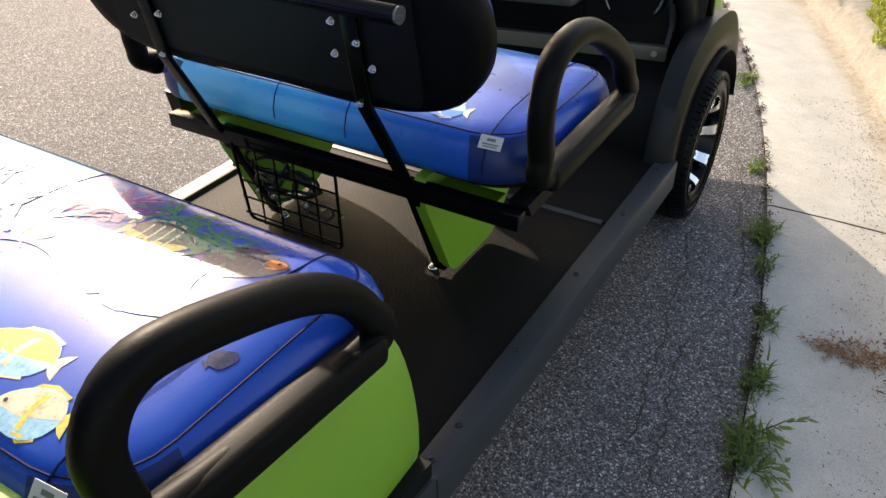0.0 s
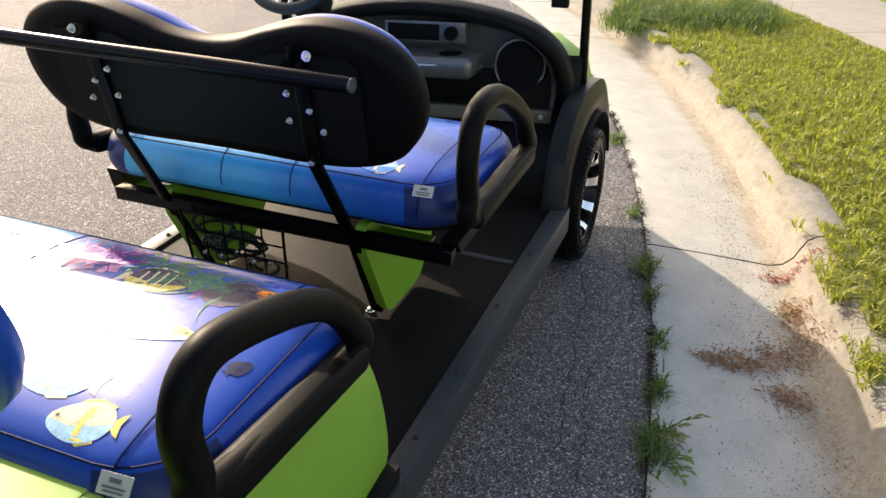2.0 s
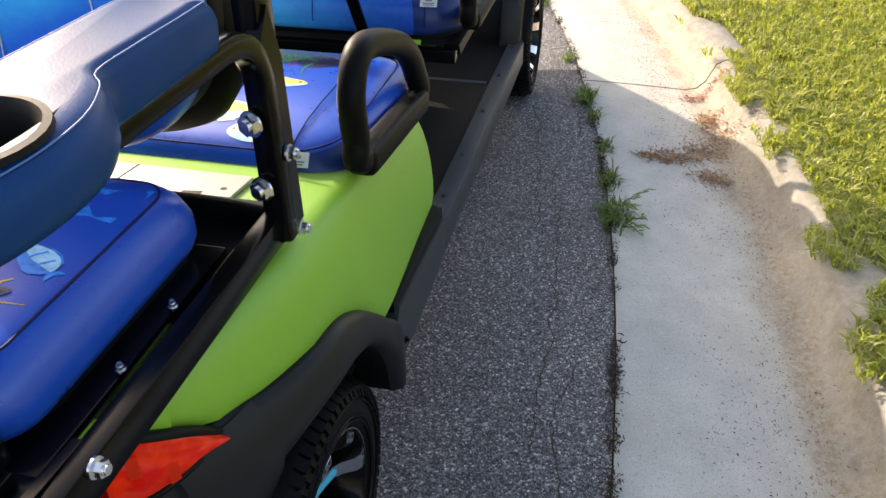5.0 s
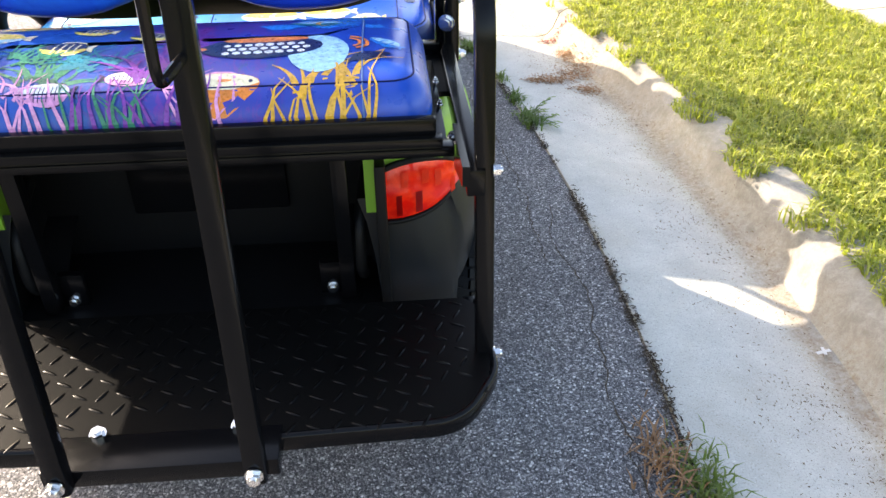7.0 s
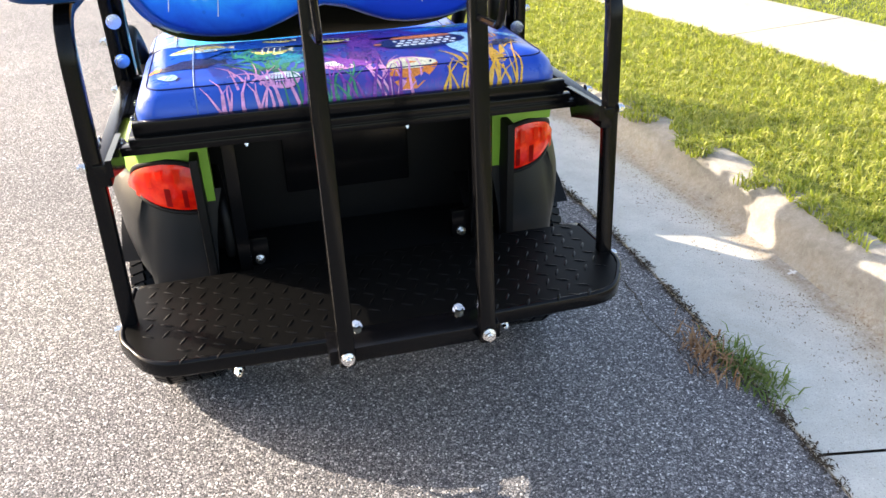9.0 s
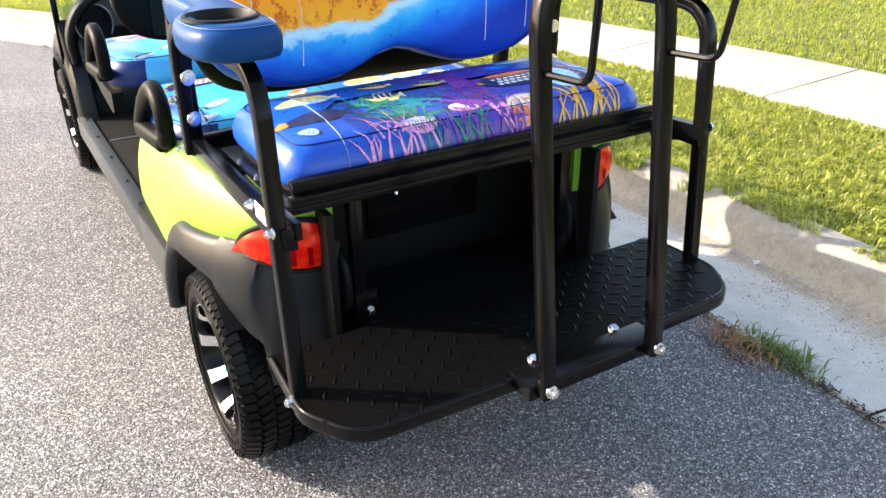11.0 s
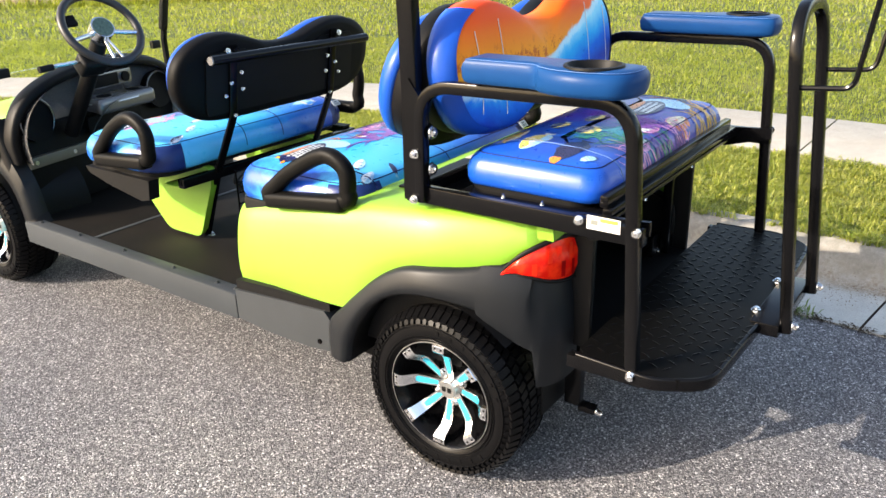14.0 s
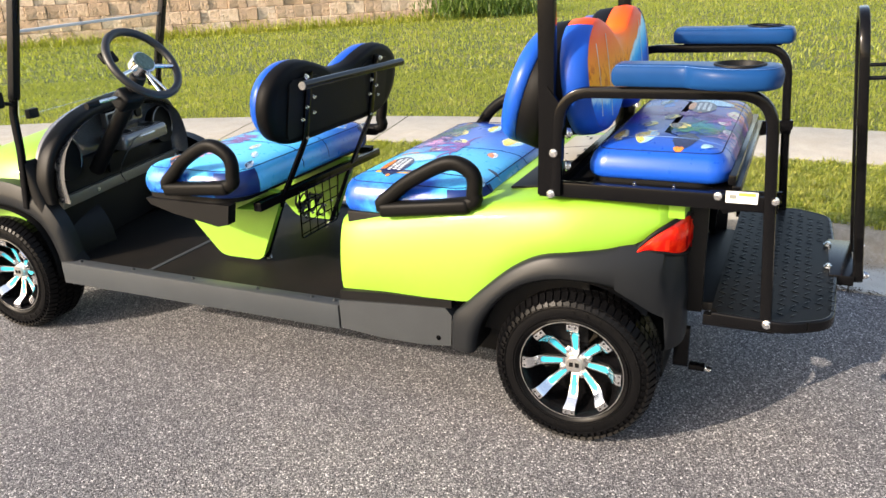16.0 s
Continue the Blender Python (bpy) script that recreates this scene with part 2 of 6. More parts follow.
def asphalt():
    n = Nodes("asphalt", 0.75)
    near, small = n.axes(n.voronoi(190, out="Color"))[0], n.axes(n.voronoi(420, out="Color"))[1]
    grey = n.ramp(near, [(0.0, (0.030, 0.030, 0.034)), (0.45, (0.066, 0.066, 0.072)), (0.66, (0.135, 0.134, 0.142)), (0.86, (0.36, 0.355, 0.365)), (1.0, (0.80, 0.79, 0.78))])
    fine = n.ramp(small, [(0.0, (0.05, 0.05, 0.054)), (0.6, (0.12, 0.12, 0.127)), (1.0, (0.42, 0.415, 0.42))])
    c = n.mix(n.ramp(n.noise(120, 3), [(0.42, 0.0), (0.58, 1.0)]), grey, fine)
    patch = n.ramp(n.noise(0.9, 5, 0.6), [(0.3, (0.72, 0.72, 0.74)), (0.7, (1.05, 1.03, 1.00))])
    c = n.mix(1.0, c, patch, "MULTIPLY")
    n.colour(c)
    n.bump(n.math("ADD", n.math("MULTIPLY", n.voronoi(190), -0.7), n.noise(90, 4)), 0.8, 0.005)
    n.set(Specular_IOR_Level=0.2)
    return n.m


M_ASPHALT = asphalt()


def concrete(name, base, dirt, dirt_amount, ring=None):
    n = Nodes(name, 0.85)
    c = n.ramp(n.noise(7, 8, 0.65), [(0.3, [v * 0.86 for v in base]), (0.7, [v * 1.08 for v in base])])
    c = n.mix(n.ramp(n.noise(220, 2), [(0.55, 0.0), (0.70, 0.75)]), c, [v * 0.5 for v in base])
    c = n.mix(n.ramp(n.noise(140, 3, 0.6, 0.3), [(0.62, 0.0), (0.72, 0.6)]), c, [min(1, v * 1.5) for v in base])
    stain = n.ramp(n.noise(2.2, 6, 0.7, 0.4), [(0.48, 0.0), (0.72, dirt_amount)])
    if ring:
        x, y, z = n.axes()
        dx, dy = n.math("SUBTRACT", x, CX), n.math("SUBTRACT", y, CY)
        r = n.math("SQRT", n.math("ADD", n.math("MULTIPLY", dx, dx), n.math("MULTIPLY", dy, dy)))
        r = n.math("ADD", r, n.math("MULTIPLY", n.math("SUBTRACT", n.noise(5, 6, 0.7), 0.5), 0.22))
        silt = n.ramp(n.math("MULTIPLY", n.math("SUBTRACT", r, ring[0]), 1 / (ring[1] - ring[0])), [(0.0, 0.0), (0.55, 1.0), (0.75, 0.9), (1.0, 0.0)])
        grit = n.ramp(n.noise(90, 4), [(0.38, 0.25), (0.6, 0.85)])
        stain = n.math("MAXIMUM", stain, n.math("MULTIPLY", n.math("MULTIPLY", silt, grit), 0.95))
    c = n.mix(stain, c, dirt)
    n.set(Specular_IOR_Level=0.2)
    if ring:
        kerb = n.ramp(n.math("MULTIPLY", n.math("SUBTRACT", r, 13.03), 14.0), [(0.0, 0.0), (1.0, 1.0)])
        # grime, laid on thicker to dim the kerb where it faces the sun
        grime_and_dimming = n.math("MULTIPLY", kerb, n.ramp(n.noise(26, 9, 0.78, 0.4), [(0.30, 0.50), (0.50, 0.82), (0.64, 1.0)]))
        c = n.mix(grime_and_dimming, c, (0.205, 0.188, 0.160))
        streak = n.ramp(n.math("ABSOLUTE", n.math("SUBTRACT", r, 13.035)), [(0.0, 0.7), (0.035, 0.4), (0.09, 0.0)])
        c = n.mix(n.math("MULTIPLY", streak, n.ramp(n.noise(60, 6, 0.7), [(0.35, 0.2), (0.62, 1.0)])), c, (0.17, 0.115, 0.065))
    n.colour(c)
    n.bump(n.math("ADD", n.noise(35, 6), n.math("MULTIPLY", n.noise(240, 2), 0.6)), 0.45, 0.004)
    return n.m


# the street curves about this centre; radii of its bands
CX, CY = -11.4, 0.25
R_ROAD, R_LOW, R_KERB, R_VERGE, R_WALK = 12.49, 13.03, 13.26, 14.80, 15.95
M_GUTTER = concrete("gutter_concrete", (0.475, 0.470, 0.430), (0.33, 0.28, 0.205), 0.30, (12.90, 13.075))
M_WALK = concrete("pavement_concrete", (0.34, 0.325, 0.29), (0.28, 0.23, 0.16), 0.3)
M_SOIL = worn("soil_joint", (0.045, 0.032, 0.02), 0.95, vary=0.4, fine=120, bump=0.6, dist=0.01)


def lawn():
    n = Nodes("lawn_ground", 0.9)
    c = n.ramp(n.noise(60, 5), [(0.3, (0.035, 0.05, 0.010)), (0.55, (0.075, 0.10, 0.016)), (0.8, (0.17, 0.175, 0.035))])
    dry = n.ramp(n.noise(0.9, 6, 0.65), [(0.5, 0.0), (0.75, 0.55)])
    n.colour(n.mix(dry, c, (0.34, 0.28, 0.09)))
    n.bump(n.noise(45, 6), 0.9, 0.03)
    return n.m


M_LAWN = lawn()


def blades(name, lo, mid, hi, glow=(0.44, 0.49, 0.05)):
    n = Nodes(name, 0.5)
    c = n.ramp(n.chance(True), [(0.0, lo), (0.5, mid), (1.0, hi)])
    dry = n.ramp(n.noise(1.1, 6, 0.65), [(0.48, 0.0), (0.78, 0.45)])
    n.colour(n.mix(dry, c, (0.38, 0.33, 0.09)))
    n.set(Specular_IOR_Level=0.5)
    tr = n.t.nodes.new("ShaderNodeBsdfTranslucent")
    tr.inputs["Color"].default_value = (*glow, 1)
    mx = n.t.nodes.new("ShaderNodeMixShader")
    mx.inputs[0].default_value = 0.46
    out = n.t.nodes["Material Output"]
    n.t.links.new(n.b.outputs[0], mx.inputs[1]), n.t.links.new(tr.outputs[0], mx.inputs[2]), n.t.links.new(mx.outputs[0], out.inputs[0])
    return n.m


M_GRASS = blades("grass_blades", (0.050, 0.090, 0.013), (0.235, 0.270, 0.034), (0.56, 0.52, 0.13))
M_LAWN_GRASS = blades("lawn_blades", (0.120, 0.170, 0.022), (0.22, 0.262, 0.034), (0.33, 0.335, 0.075))
M_WEED = blades("weed_blades", (0.035, 0.08, 0.016), (0.075, 0.15, 0.025), (0.16, 0.22, 0.05), (0.14, 0.23, 0.03))
M_STRAW = worn("dry_leaf_litter", (0.27, 0.145, 0.070), 0.85, vary=0.5, big=20, bump=0)


def block_stone():
    n = Nodes("tan_wall_block", 0.9)
    c = n.ramp(n.chance(), [(0.0, (0.40, 0.29, 0.20)), (0.5, (0.50, 0.38, 0.28)), (1.0, (0.60, 0.50, 0.40))])
    n.colour(n.mix(n.ramp(n.noise(9, 6), [(0.4, 0.0), (0.75, 0.5)]), c, (0.33, 0.22, 0.14)))
    n.bump(n.noise(18, 6), 0.9, 0.05)
    return n.m


M_BLOCK = block_stone()

# ---- shape helpers ----


def finish(bm, name, material, parent=None, smooth=38):
    bmesh.ops.recalc_face_normals(bm, faces=bm.faces)
    me = bpy.data.meshes.new(name)
    bm.to_mesh(me)
    bm.free()
    if smooth:
        me.polygons.foreach_set("use_smooth", [True] * len(me.polygons))
        me.set_sharp_from_angle(angle=radians(smooth))
    me.materials.append(material)
    ob = new(name, me)
    ob.parent = parent
    return ob


def part(name, bm, material, parent, label="", smooth=38):
    ob = finish(bm, name, material, parent, smooth)
    return tagged(ob, label) if label else ob


def box(c, s, bevel=0.004, rot=None, bm=None, seg=2):
    bm = bm or bmesh.new()
    m = Matrix.Translation(c) @ (rot.to_4x4() if rot else Matrix.Identity(4)) @ Matrix.Diagonal((*s, 1))
    got = bmesh.ops.create_cube(bm, size=1, matrix=m)
    if bevel:
        es = list({e for v in got["verts"] for e in v.link_edges})
        bmesh.ops.bevel(bm, geom=es, offset=bevel, segments=seg, affect="EDGES", profile=0.6)
    return bm


def rod(a, b, r, bm=None, seg=14, r2=None):
    bm = bm or bmesh.new()
    a, b = Vector(a), Vector(b)
    q = (b - a).to_track_quat("Z", "Y").to_matrix().to_4x4()
    bmesh.ops.create_cone(bm, cap_ends=True, segments=seg, radius1=r, radius2=r if r2 is None else r2, depth=(b - a).length,
                          matrix=Matrix.Translation((a + b) / 2) @ q)
    return bm


def bolt(p, axis, r=0.011, length=0.012, bm=None):
    """A hexagon head on a washer, pointing along axis."""
    bm = bm or bmesh.new()
    p, n = Vector(p), Vector(axis).normalized()
    rod(p, p + n * 0.003, r * 1.25, bm, 14)
    rod(p + n * 0.003, p + n * length, r, bm, 6)
    rod(p + n * length, p + n * (length + 0.004), r * 0.62, bm, 10)
    return bm


def fillet(pts, rad, n=6):
    """A polyline with its corners rounded."""
    pts = [Vector(p) for p in pts]
    out = [pts[0]]
    for a, b, c in zip(pts, pts[1:], pts[2:]):
        u, v = (a - b), (c - b)
        ang = u.angle(v)
        d = min(rad / math.tan(ang / 2), u.length * 0.49, v.length * 0.49)
        p, q = b + u.normalized() * d, b + v.normalized() * d
        for k in range(n + 1):
            f = k / n
            out.append((1 - f) ** 2 * p + 2 * f * (1 - f) * b + f * f * q)
    return out + [pts[-1]]


def rounded(w, h, r, n=3):
    """A rounded rectangle as a profile, w by h."""
    out = []
    for cx, cy, a0 in ((w / 2 - r, h / 2 - r, 0), (-w / 2 + r, h / 2 - r, 90), (-w / 2 + r, -h / 2 + r, 180), (w / 2 - r, -h / 2 + r, 270)):
        out += [(cx + r * math.cos(radians(a0 + 90 * k / n)), cy + r * math.sin(radians(a0 + 90 * k / n))) for k in range(n + 1)]
    return out


def circle(r, n=12):
    return [(r * math.cos(2 * math.pi * k / n), r * math.sin(2 * math.pi * k / n)) for k in range(n)]


def sweep(pts, profile, up=(0, 0, 1), closed=False, bm=None):
    """A profile carried along a polyline; its second axis starts along up."""
    bm = bm or bmesh.new()
    pts = [Vector(p) for p in pts]
    n = len(pts)
    rings, prev = [], Vector(up)
    for i, p in enumerate(pts):
        a, b = (pts[i - 1] if i or closed else pts[i]), (pts[(i + 1) % n] if i < n - 1 or closed else pts[i])
        t = (b - a).normalized()
        v = (prev - t * prev.dot(t))
        v = v.normalized() if v.length > 1e-4 else t.orthogonal().normalized()
        prev = v
        s = t.cross(v)
        rings.append([bm.verts.new(p + s * x + v * y) for x, y in profile])
    return skin(bm, rings, closed)


def skin(bm, rings, closed=False, cap=True, around=True):
    """Faces between rings of vertices."""
    m = len(rings[0])
    for a, b in zip(rings, rings[1:] + (rings[:1] if closed else [])):
        for k in range(m if around else m - 1):
            bm.faces.new((a[k], a[(k + 1) % m], b[(k + 1) % m], b[k]))
    if cap and not closed and around:
        bm.faces.new(rings[0][::-1]), bm.faces.new(rings[-1])
    return bm


def loft(sections, cap=True, around=True):
    bm = bmesh.new()
    return skin(bm, [[bm.verts.new(p) for p in ring] for ring in sections], False, cap, around)


def slab(outline, axis, a, b, bevel=0.003):
    """A closed outline of two coordinates, extruded along axis from a to b."""
    bm = bmesh.new()
    at = {"x": lambda u, v, w: (w, u, v), "y": lambda u, v, w: (u, w, v), "z": lambda u, v, w: (u, v, w)}[axis]
    skin(bm, [[bm.verts.new(at(u, v, w)) for u, v in outline] for w in (a, b)])
    if bevel:
        rim = [e for e in bm.edges if abs(e.calc_face_angle(0)) > 0.9]
        bmesh.ops.bevel(bm, geom=rim, offset=bevel, segments=2, affect="EDGES", profile=0.6)
    return bm


def round_poly(pts, r, n=4):
    """A closed outline of two coordinates with its corners rounded."""
    pts, out = [Vector(p) for p in pts], []
    for i, b in enumerate(pts):
        a, c = pts[i - 1], pts[(i + 1) % len(pts)]
        d = min(r, (a - b).length * 0.45, (c - b).length * 0.45)
        p, q = b + (a - b).normalized() * d, b + (c - b).normalized() * d
        out += [(1 - k / n) ** 2 * p + 2 * (k / n) * (1 - k / n) * b + (k / n) ** 2 * q for k in range(n + 1)]
    return out


def smooth_loop(pts, n=5):
    """A closed curve through the points (Catmull-Rom), two coordinates each."""
    out, m = [], len(pts)
    for i in range(m):
        p0, p1, p2, p3 = (Vector(pts[(i + k) % m]) for k in (-1, 0, 1, 2))
        for k in range(n):
            t = k / n
            out.append(0.5 * (2 * p1 + (p2 - p0) * t + (2 * p0 - 5 * p1 + 4 * p2 - p3) * t * t + (3 * p1 - p0 - 3 * p2 + p3) * t ** 3))
    return out


def smooth_line(pts, n=5):
    pts = [Vector(p) for p in pts]
    ext = [pts[0] * 2 - pts[1]] + pts + [pts[-1] * 2 - pts[-2]]
    out = []
    for i in range(1, len(ext) - 2):
        p0, p1, p2, p3 = ext[i - 1:i + 3]
        for k in range(n):
            t = k / n
            out.append(0.5 * (2 * p1 + (p2 - p0) * t + (2 * p0 - 5 * p1 + 4 * p2 - p3) * t * t + (3 * p1 - p0 - 3 * p2 + p3) * t ** 3))
    return out + [pts[-1]]


def mesh_from(name, verts, faces, material, smooth=False):
    me = bpy.data.meshes.new(name)
    me.from_pydata(verts, [], faces)
    me.materials.append(material)
    if smooth:
        me.polygons.foreach_set("use_smooth", [True] * len(me.polygons))
    return new(name, me)


# ---- the street ----


def polar(r, a, z=0.0):
    return (CX + r * math.cos(a), CY + r * math.sin(a), z)


def ring_strip(profile, a0, a1, n, bump_up=None):
    """A strip round the street's centre with a profile of (radius, height)."""
    bm = bmesh.new()
    rows = []
    for i in range(n + 1):
        a = a0 + (a1 - a0) * i / n
        rows.append([bm.verts.new(polar(r + (bump_up(i, k)[0] if bump_up else 0), a, z + (bump_up(i, k)[1] if bump_up else 0))) for k, (r, z) in enumerate(profile)])
    return skin(bm, rows, cap=False, around=False)


def land(r):
    """Height of the land outside the kerb."""
    return 0.105 - 0.05 * min(1, max(0, r - 13.3) / 1.4) + (0.010 * (r - 18) if r > 18 else 0) - (0.010 * (r - 40) if r > 40 else 0)


bm = bmesh.new()
rad = [R_KERB - 0.12, 13.5, 14.2, 14.75, 15.95, 16.5, 18, 22, 28, 40, 80, 300, 1500, 4000]
rows = [[bm.verts.new(polar(r, 2 * math.pi * k / 180, land(r) - 0.02)) for k in range(180)] for r in rad]
skin(bm, rows, cap=False)
ground = tagged(finish(bm, "ground", M_LAWN), "mown lawn ground with dry yellowish patches", "lawn", kind="structure")
bm = bmesh.new()
rows = [[bm.verts.new(polar(r, 2 * math.pi * k / 240, 0)) for k in range(240)] for r in (0.5, 4, 8, 11, 12, R_ROAD)]
skin(bm, rows, cap=False)
bm.faces.new(rows[0])
road = tagged(finish(bm, "road", M_ASPHALT), "weathered grey asphalt road with pale stone chips", "road", kind="structure")
base = tagged(finish(ring_strip([(R_ROAD - 0.05, -0.012), (R_LOW + 0.3, -0.09)], -3.2, 3.2, 240), "trim", M_SOIL), "dark soil under the gutter joints", "soil", kind="structure")

JOINT, PITCH = 0.209, 0.298
gutter = tagged(new("pavement"), "sandy concrete gutter and rolled kerb in long sections", "gutter", kind="structure")
rng = random.Random(4)
PROFILE = [(R_ROAD + 0.004, -0.05), (R_ROAD + 0.004, 0.004), (R_ROAD + 0.02, 0.006), (12.7, -0.012), (12.9, -0.035), (12.99, -0.045), (13.04, -0.036), (13.075, 0.0),
           (13.095, 0.045), (13.12, 0.085), (13.155, 0.105), (13.20, 0.112), (R_KERB, 0.112), (R_KERB + 0.05, 0.09), (R_KERB + 0.05, -0.06)]
for k in range(-10, 11):
    a0 = JOINT + PITCH * k
    def rough_edge(i, j):
        run = (a0 + PITCH * i / 74) * 13.0
        if 6 <= j <= 12:
            return 0.010 * noise.noise((run * 1.6, j * 0.3, 2.0)) + 0.005 * noise.noise((run * 9.0, j, 7.0)), 0.007 * noise.noise((run * 2.1, j * 0.7, 5.0)) + 0.005 * noise.noise((run * 11.0, j * 1.1, 9.0))
        return 0.0015 * noise.noise((run * 5.0, 1.0, j)), 0.0
    sec = ring_strip(PROFILE, a0 + 0.0004, a0 + PITCH - 0.0004, 74, rough_edge)
    part("kerb_section", sec, M_GUTTER, gutter)

walkway = tagged(new("pavement"), "pale concrete footpath slabs with tooled joints", "footpath", kind="structure")
for k in range(-30, 33):
    a0 = 0.178 + 0.1 * k
    z = land(15.3) + 0.012
    slab_mesh = ring_strip([(R_VERGE, z - 0.08), (R_VERGE, z - 0.004), (R_VERGE + 0.012, z), (R_WALK - 0.012, z), (R_WALK, z - 0.004), (R_WALK, z - 0.08)], a0 + 0.0004, a0 + 0.0996, 6)
    part("paving_slab", slab_mesh, M_WALK, walkway)

# ---- the golf cart ----
cart = tagged(new("golf_cart"), "lime green six-seat golf cart with ocean-print blue seats", "golf cart")
SIDES = (-1, 1)

# unseen filler box added to block light under the body, axles and floor
part("chassis", box((0, 1.25, 0.27), (0.92, 3.0, 0.10), 0.01), M_PLASTIC, cart)
part("rear_axle", rod((-0.45, 0, 0.24), (0.45, 0, 0.24), 0.045), M_BLACK_PAINT, cart)
part("front_axle", rod((-0.45, 2.66, 0.24), (0.45, 2.66, 0.24), 0.03), M_BLACK_PAINT, cart)
mat_front = part("floor_mat", box((0, 2.18, 0.352), (1.06, 0.62, 0.016), 0.003), M_MAT, cart, "black ribbed rubber floor mat")
mat_rear = part("floor_mat", box((0, 1.375, 0.352), (1.06, 0.98, 0.016), 0.003), M_MAT, cart, "black ribbed rubber floor mat, dusty brown")
part("mat_strip", box((0, 1.866, 0.360), (1.04, 0.022, 0.006), 0.001), M_SILL, cart)
for s in SIDES:
    bm = box((s * 0.585, 1.60, 0.322), (0.016, 1.41, 0.094), 0.004)
    box((s * 0.562, 1.60, 0.366), (0.056, 1.41, 0.010), 0.003, bm=bm)
    sill = part("sill", bm, M_SILL, cart, "dark grey painted sill rail with screws")
    for y in (0.93, 1.03, 1.28, 1.60, 1.92, 2.22):
        part("screw", bolt((s * 0.558, y, 0.371), (0, 0, 1), 0.007, 0.004), M_SILL, sill)
    # black rocker between sill and rear arch
    rock = [(0.885, 0.395), (0.885, 0.285), (0.72, 0.272), (0.55, 0.272), (0.445, 0.285), (0.438, 0.40), (0.46, 0.425), (0.66, 0.412)]
    bm = bmesh.new()
    skin(bm, [[bm.verts.new((s * x, y, z)) for y, z in rock] for x in (0.50, 0.578, 0.596)])
    bmesh.ops.bevel(bm, geom=[e for e in bm.edges if e.calc_face_angle(0) > 0.8], offset=0.010, segments=3, affect="EDGES")
    rocker = part("rocker_panel", bm, M_ROCKER, cart, "grey-black plastic rocker panel")
    part("screw", bolt((s * 0.596, 0.49, 0.31), (s, 0, 0), 0.007, 0.003), M_BLACK_PAINT, rocker)
    part("trim_strip", slab([(0.88, 0.398), (0.88, 0.432), (0.70, 0.446), (0.44, 0.452), (0.44, 0.425), (0.68, 0.412)], "x", s * 0.55, s * 0.590, 0.003), M_PLASTIC, cart)

# rear body: green side panels
LOWER = [(0.885, 0.43), (0.70, 0.442), (0.50, 0.452), (0.385, 0.458), (0.335, 0.48), (0.285, 0.548), (0.23, 0.595), (0.16, 0.640), (0.09, 0.664), (0.0, 0.677), (-0.08, 0.687), (-0.155, 0.703), (-0.20, 0.722), (-0.25, 0.752), (-0.31, 0.79)]
UPPER = [(0.885, 0.69), (0.70, 0.725), (0.50, 0.765), (0.30, 0.798), (0.10, 0.822), (-0.05, 0.832), (-0.20, 0.832), (-0.31, 0.822)]


def along(table, y):
    for (y0, z0), (y1, z1) in zip(table, table[1:]):
        if y0 >= y >= y1:
            return z0 + (z1 - z0) * (y0 - y) / (y0 - y1)
    return table[-1][1] if y < table[-1][0] else table[0][1]


def taper(y):
    """How far the sides draw in towards the tail."""
    return 0.0 if y > 0.06 else 0.058 * ((0.06 - y) / 0.225) ** 1.3


for s in SIDES:
    rings = []
    ys = [0.885, 0.875, 0.80, 0.70, 0.60, 0.50, 0.44, 0.385, 0.36, 0.335, 0.31, 0.285, 0.255, 0.23, 0.195, 0.16, 0.125, 0.09, 0.045, 0.0, -0.04, -0.08, -0.12, -0.155, -0.18, -0.20, -0.23, -0.26, -0.29, -0.31]
    for y in ys:
        lo, hi = along(LOWER, y), along(UPPER, y)
        tuck = taper(y)
        edge = 0.006 if y > 0.88 else 0.0
        h = max(hi - lo, 0.02)
        wide = 0.569 + 0.025 * min(1.0, (0.885 - y) / 0.45)
        ring = [(wide - 0.045, lo + 0.004), (wide - 0.006 - edge, lo)]
        for f, x in ((0.12, 0.001), (0.3, 0.001), (0.5, 0.006), (0.66, 0.013), (0.8, 0.023), (0.9, 0.034), (0.97, 0.050), (1.0, 0.072)):
            ring.append((wide - x - edge, lo + h * f))
        ring += [(0.45, hi + 0.006), (0.40, hi + 0.010)]
        tail_y = y if y > -0.16 else -0.16 + (y + 0.16) * 0.78
        rings.append([(s * (x - tuck), tail_y, z) for x, z in ring])
    bm = loft(rings, cap=False, around=False)
    panel = part("side_panel", bm, M_GREEN, cart, "glossy lime green rear side panel", 50)
    # the green frame beside the tail lamp
    part("lamp_surround", slab([(s * 0.347, 0.672), (s * 0.366, 0.672), (s * 0.370, 0.774), (s * 0.44, 0.790), (s * 0.50, 0.786), (s * 0.505, 0.826), (s * 0.46, 0.838), (s * 0.347, 0.838)], "y", -0.245, -0.292, 0.005), M_GREEN, cart)

